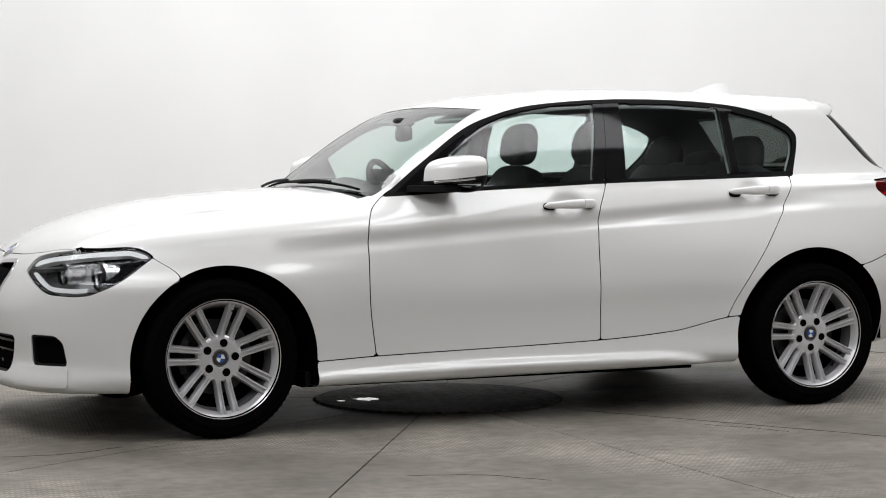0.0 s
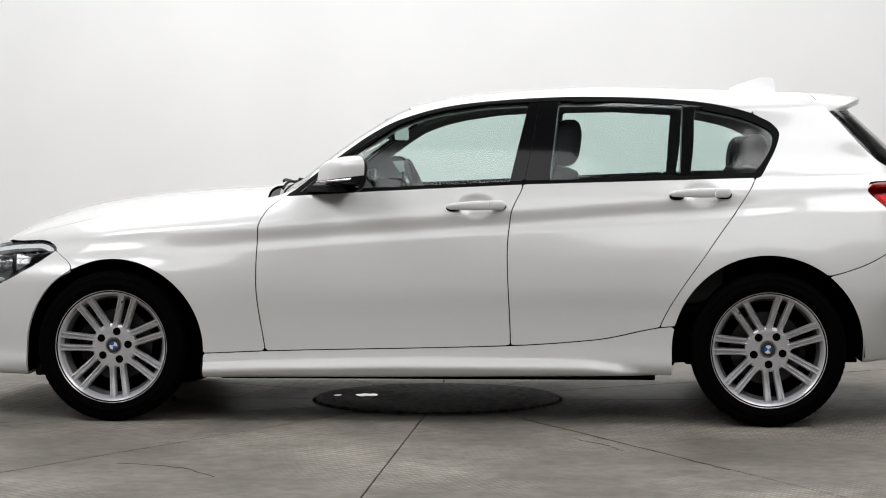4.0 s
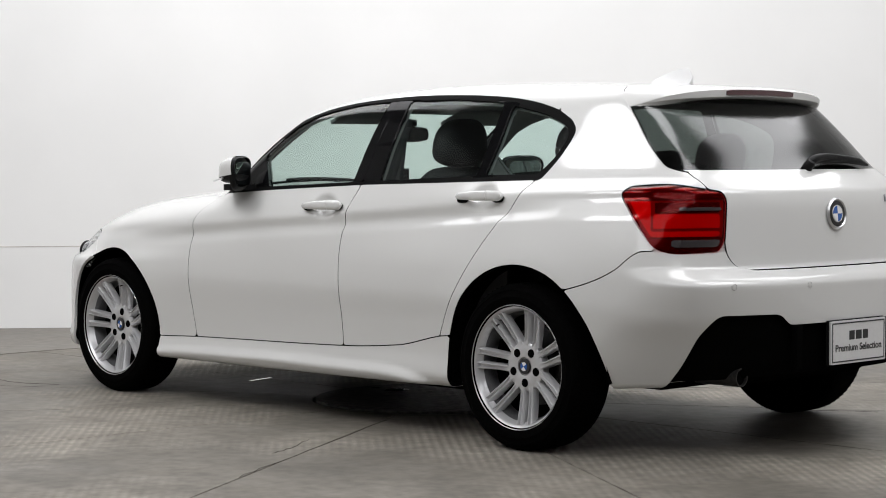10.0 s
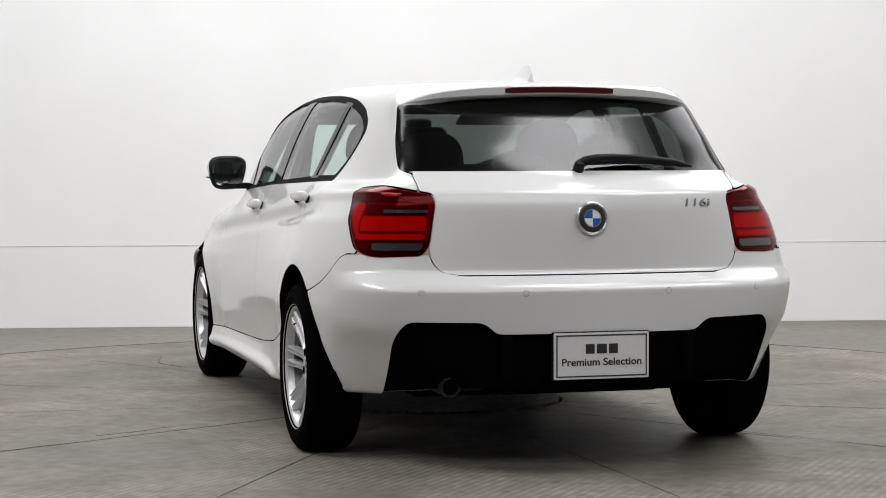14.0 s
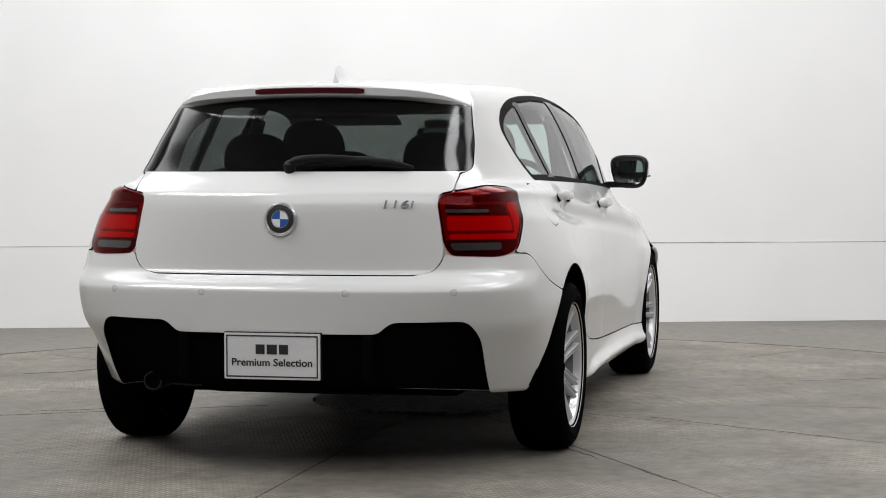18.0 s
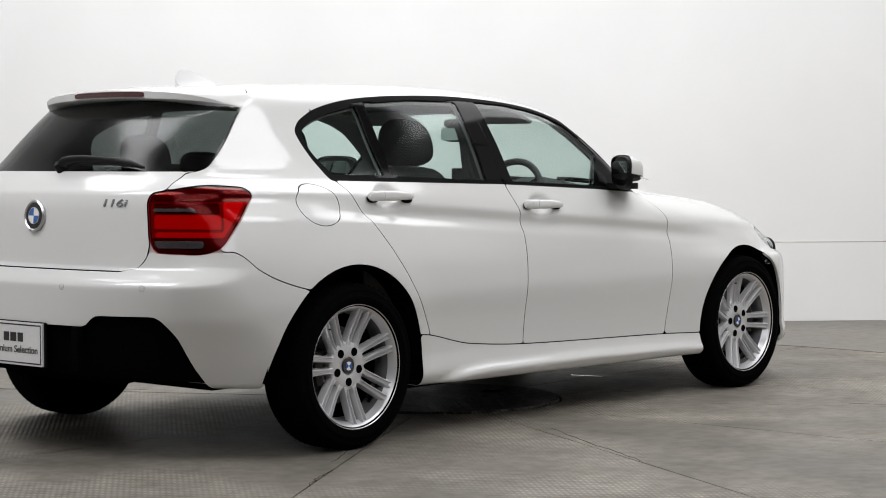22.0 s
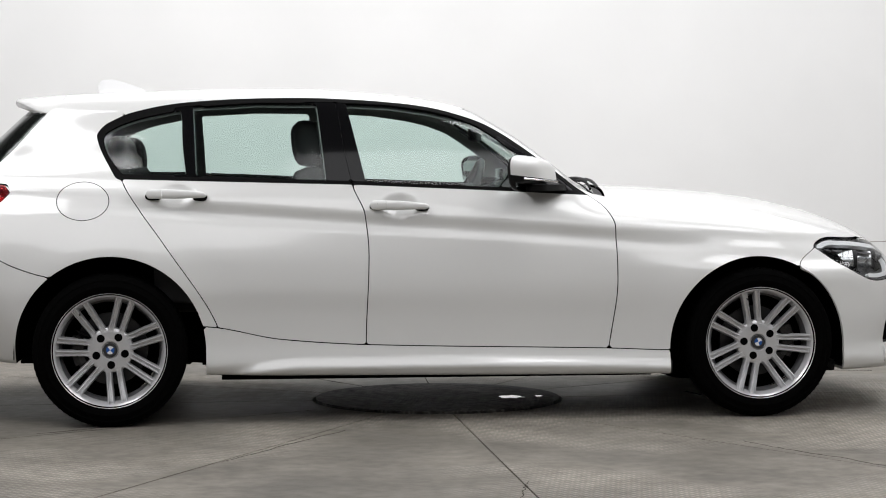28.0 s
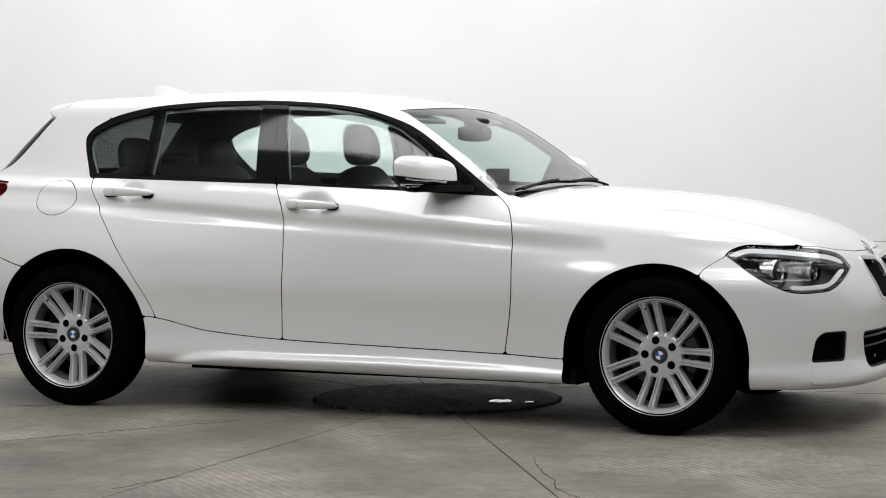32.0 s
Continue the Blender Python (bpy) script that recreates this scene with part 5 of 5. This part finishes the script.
for s in (1, -1):
    st = sub("front_seat", CAR, Matrix(), "charcoal cloth front seat with headrest")
    part("seat_cushion", cushion(0.52, 0.50, 0.17, (-0.10, s * 0.37, 0.50), 0.4), SEAT_CLOTH, st)
    part("backrest", cushion(0.15, 0.50, 0.66, (-0.42, s * 0.37, 0.73), 0.42, Matrix.Rotation(radians(-20), 4, "Y"), shear=lambda p: Vector((p.x, p.y * (1 - 0.16 * p.z / 0.33), p.z))), SEAT_CLOTH, st)
    for b in (-1, 1):
        part("bolster", cushion(0.16, 0.09, 0.50, (-0.375, s * 0.37 + b * 0.215, 0.70), 0.5, Matrix.Rotation(radians(-20), 4, "Y")), SEAT_CLOTH, st)
    headrest(st, -0.51, s * 0.37, 1.150, 0.27, 0.20)
    part("door_trim", cushion(1.0, 0.06, 0.44, (0.10, s * 0.74, 0.70), 0.3), CABIN, CAR, "charcoal door lining")
    part("door_trim", cushion(0.75, 0.06, 0.46, (-0.80, s * 0.74, 0.72), 0.3), CABIN, CAR, "charcoal door lining")
    part("belt_strap", tube([(-0.47, s * 0.64, 1.26), (-0.46, s * 0.70, 0.80)], 0.018, 6), CABIN, CAR)
    part("pillar_trim", box(0.10, 0.03, 0.27, (-0.435, s * 0.672, 1.12), 0.01, 2, Matrix.Rotation(radians(18 * s), 4, "X") @ Matrix.Rotation(radians(-6), 4, "Y")), CABIN, CAR, "dark pillar cover")
rs = sub("rear_bench", CAR, Matrix(), "charcoal cloth rear bench with three headrests")
part("seat_cushion", cushion(0.50, 1.26, 0.17, (-0.93, 0, 0.52), 0.3), SEAT_CLOTH, rs)
part("backrest", cushion(0.16, 1.26, 0.62, (-1.22, 0, 0.76), 0.3, Matrix.Rotation(radians(-22), 4, "Y")), SEAT_CLOTH, rs)
for y in (-0.36, 0.36):
    headrest(rs, -1.30, y, 1.10, 0.26, 0.17)
headrest(rs, -1.30, 0.0, 1.065, 0.22, 0.10)
part("parcel_shelf", box(0.50, 1.16, 0.025, (-1.60, 0, 0.965), 0.01), CABIN, CAR, "dark parcel shelf")
# dashboard, wheel and driver's mirror
bm = bmesh.new()
rows = []
for i in range(21):
    y = -0.70 + 1.40 * i / 20
    hood = 0.045 * math.exp(-((y + 0.37) / 0.16) ** 4) + 0.012 * math.exp(-(y / 0.16) ** 4)
    prof = [(0.64 - 0.08 * abs(y), 0.945), (0.50, 0.955 + 0.3 * hood), (0.36, 0.955 + hood), (0.27, 0.935 + hood), (0.25, 0.90), (0.28, 0.80), (0.24, 0.72), (0.30, 0.58), (0.5, 0.45)]
    rows.append([bm.verts.new((x, y, z)) for x, z in prof])
for a, b in zip(rows, rows[1:]):
    for k in range(len(a) - 1):
        bm.faces.new((a[k], a[k + 1], b[k + 1], b[k]))
bmesh.ops.solidify(bm, geom=bm.faces[:], thickness=0.02)
part("dashboard", bm, CABIN, CAR, "charcoal soft dashboard")
part("display_screen", box(0.02, 0.24, 0.09, (0.34, 0.0, 0.995), 0.008), BLACK_TRIM, CAR, "black display on the dashboard")
part("centre_console", box(0.75, 0.20, 0.22, (0.0, 0, 0.52), 0.03), CABIN, CAR)
sw = sub("steering_wheel", CAR, Matrix.Translation((0.155, -0.37, 0.905)) @ Matrix.Rotation(radians(-68), 4, "Y"), "black three-spoke steering wheel")
bm = bmesh.new()
n, k = 48, 10
ring = [[bm.verts.new(((0.178 + 0.015 * math.cos(2 * math.pi * j / k)) * math.cos(2 * math.pi * i / n), (0.178 + 0.015 * math.cos(2 * math.pi * j / k)) * math.sin(2 * math.pi * i / n), 0.015 * math.sin(2 * math.pi * j / k))) for j in range(k)] for i in range(n)]
for i in range(n):
    for j in range(k):
        bm.faces.new((ring[i][j], ring[i][(j + 1) % k], ring[(i + 1) % n][(j + 1) % k], ring[(i + 1) % n][j]))
part("rim", bm, CABIN, sw)
part("airbag", super_blob((0.075, 0.085, 0.03), 0.6, 24, 12), CABIN, sw)
for a in (0, 120, 240):
    part("spoke", box(0.11, 0.04, 0.014, (0.115, 0, 0), 0.005, 2), CHROME if a else CABIN, sw).matrix_local = Matrix.Rotation(radians(a + 180), 4, "Z")
rv = sub("rear_view_mirror", CAR, Matrix.Translation((0.235, -0.01, 1.195)) @ Matrix.Rotation(radians(-12), 4, "Z"), "dark rear-view mirror on the windscreen")
part("housing", super_blob((0.022, 0.118, 0.036), 0.6, 28, 14), PLASTIC, rv)
part("glass", prism(rounded([(-0.105, -0.028), (0.105, -0.028), (0.105, 0.028), (-0.105, 0.028)], 0.018), 0, 0.002, m=Matrix.Translation((-0.0205, 0, 0)) @ Matrix(((0, 0, -1, 0), (1, 0, 0, 0), (0, 1, 0, 0), (0, 0, 0, 1)))), MIRROR, rv)
part("stalk", tube([(0.01, 0.01, 0.01), (0.015, 0.012, 0.035), (0.015, 0.012, 0.055)], 0.016, 10), PLASTIC, rv)
part("sensor_box", cushion(0.09, 0.12, 0.04, (0.0, 0.012, 0.050), 0.6), PLASTIC, rv)
for s in (1, -1):
    part("sun_visor", box(0.15, 0.36, 0.018, (0.085, s * 0.33, 1.268 - 0.0), 0.008, 2, Matrix.Rotation(radians(20), 4, "Y")), HEADLINER, CAR, "pale sun visor")
# ---- what moves: the plate turns, and the car on it ----
CAR_ON_PLATE = Matrix.Translation((-0.0581, 0.0362, 0.0))


def motions():
    times = [2.0 * i for i in range(17)]
    walk(TABLE, [(t, pose(0, 0, 0, 0, 0, turn_at(t))) for t in times])
    walk(CAR, [(t, pose(0, 0, 0, 0, 0, turn_at(t)) @ CAR_ON_PLATE) for t in times])


motions()
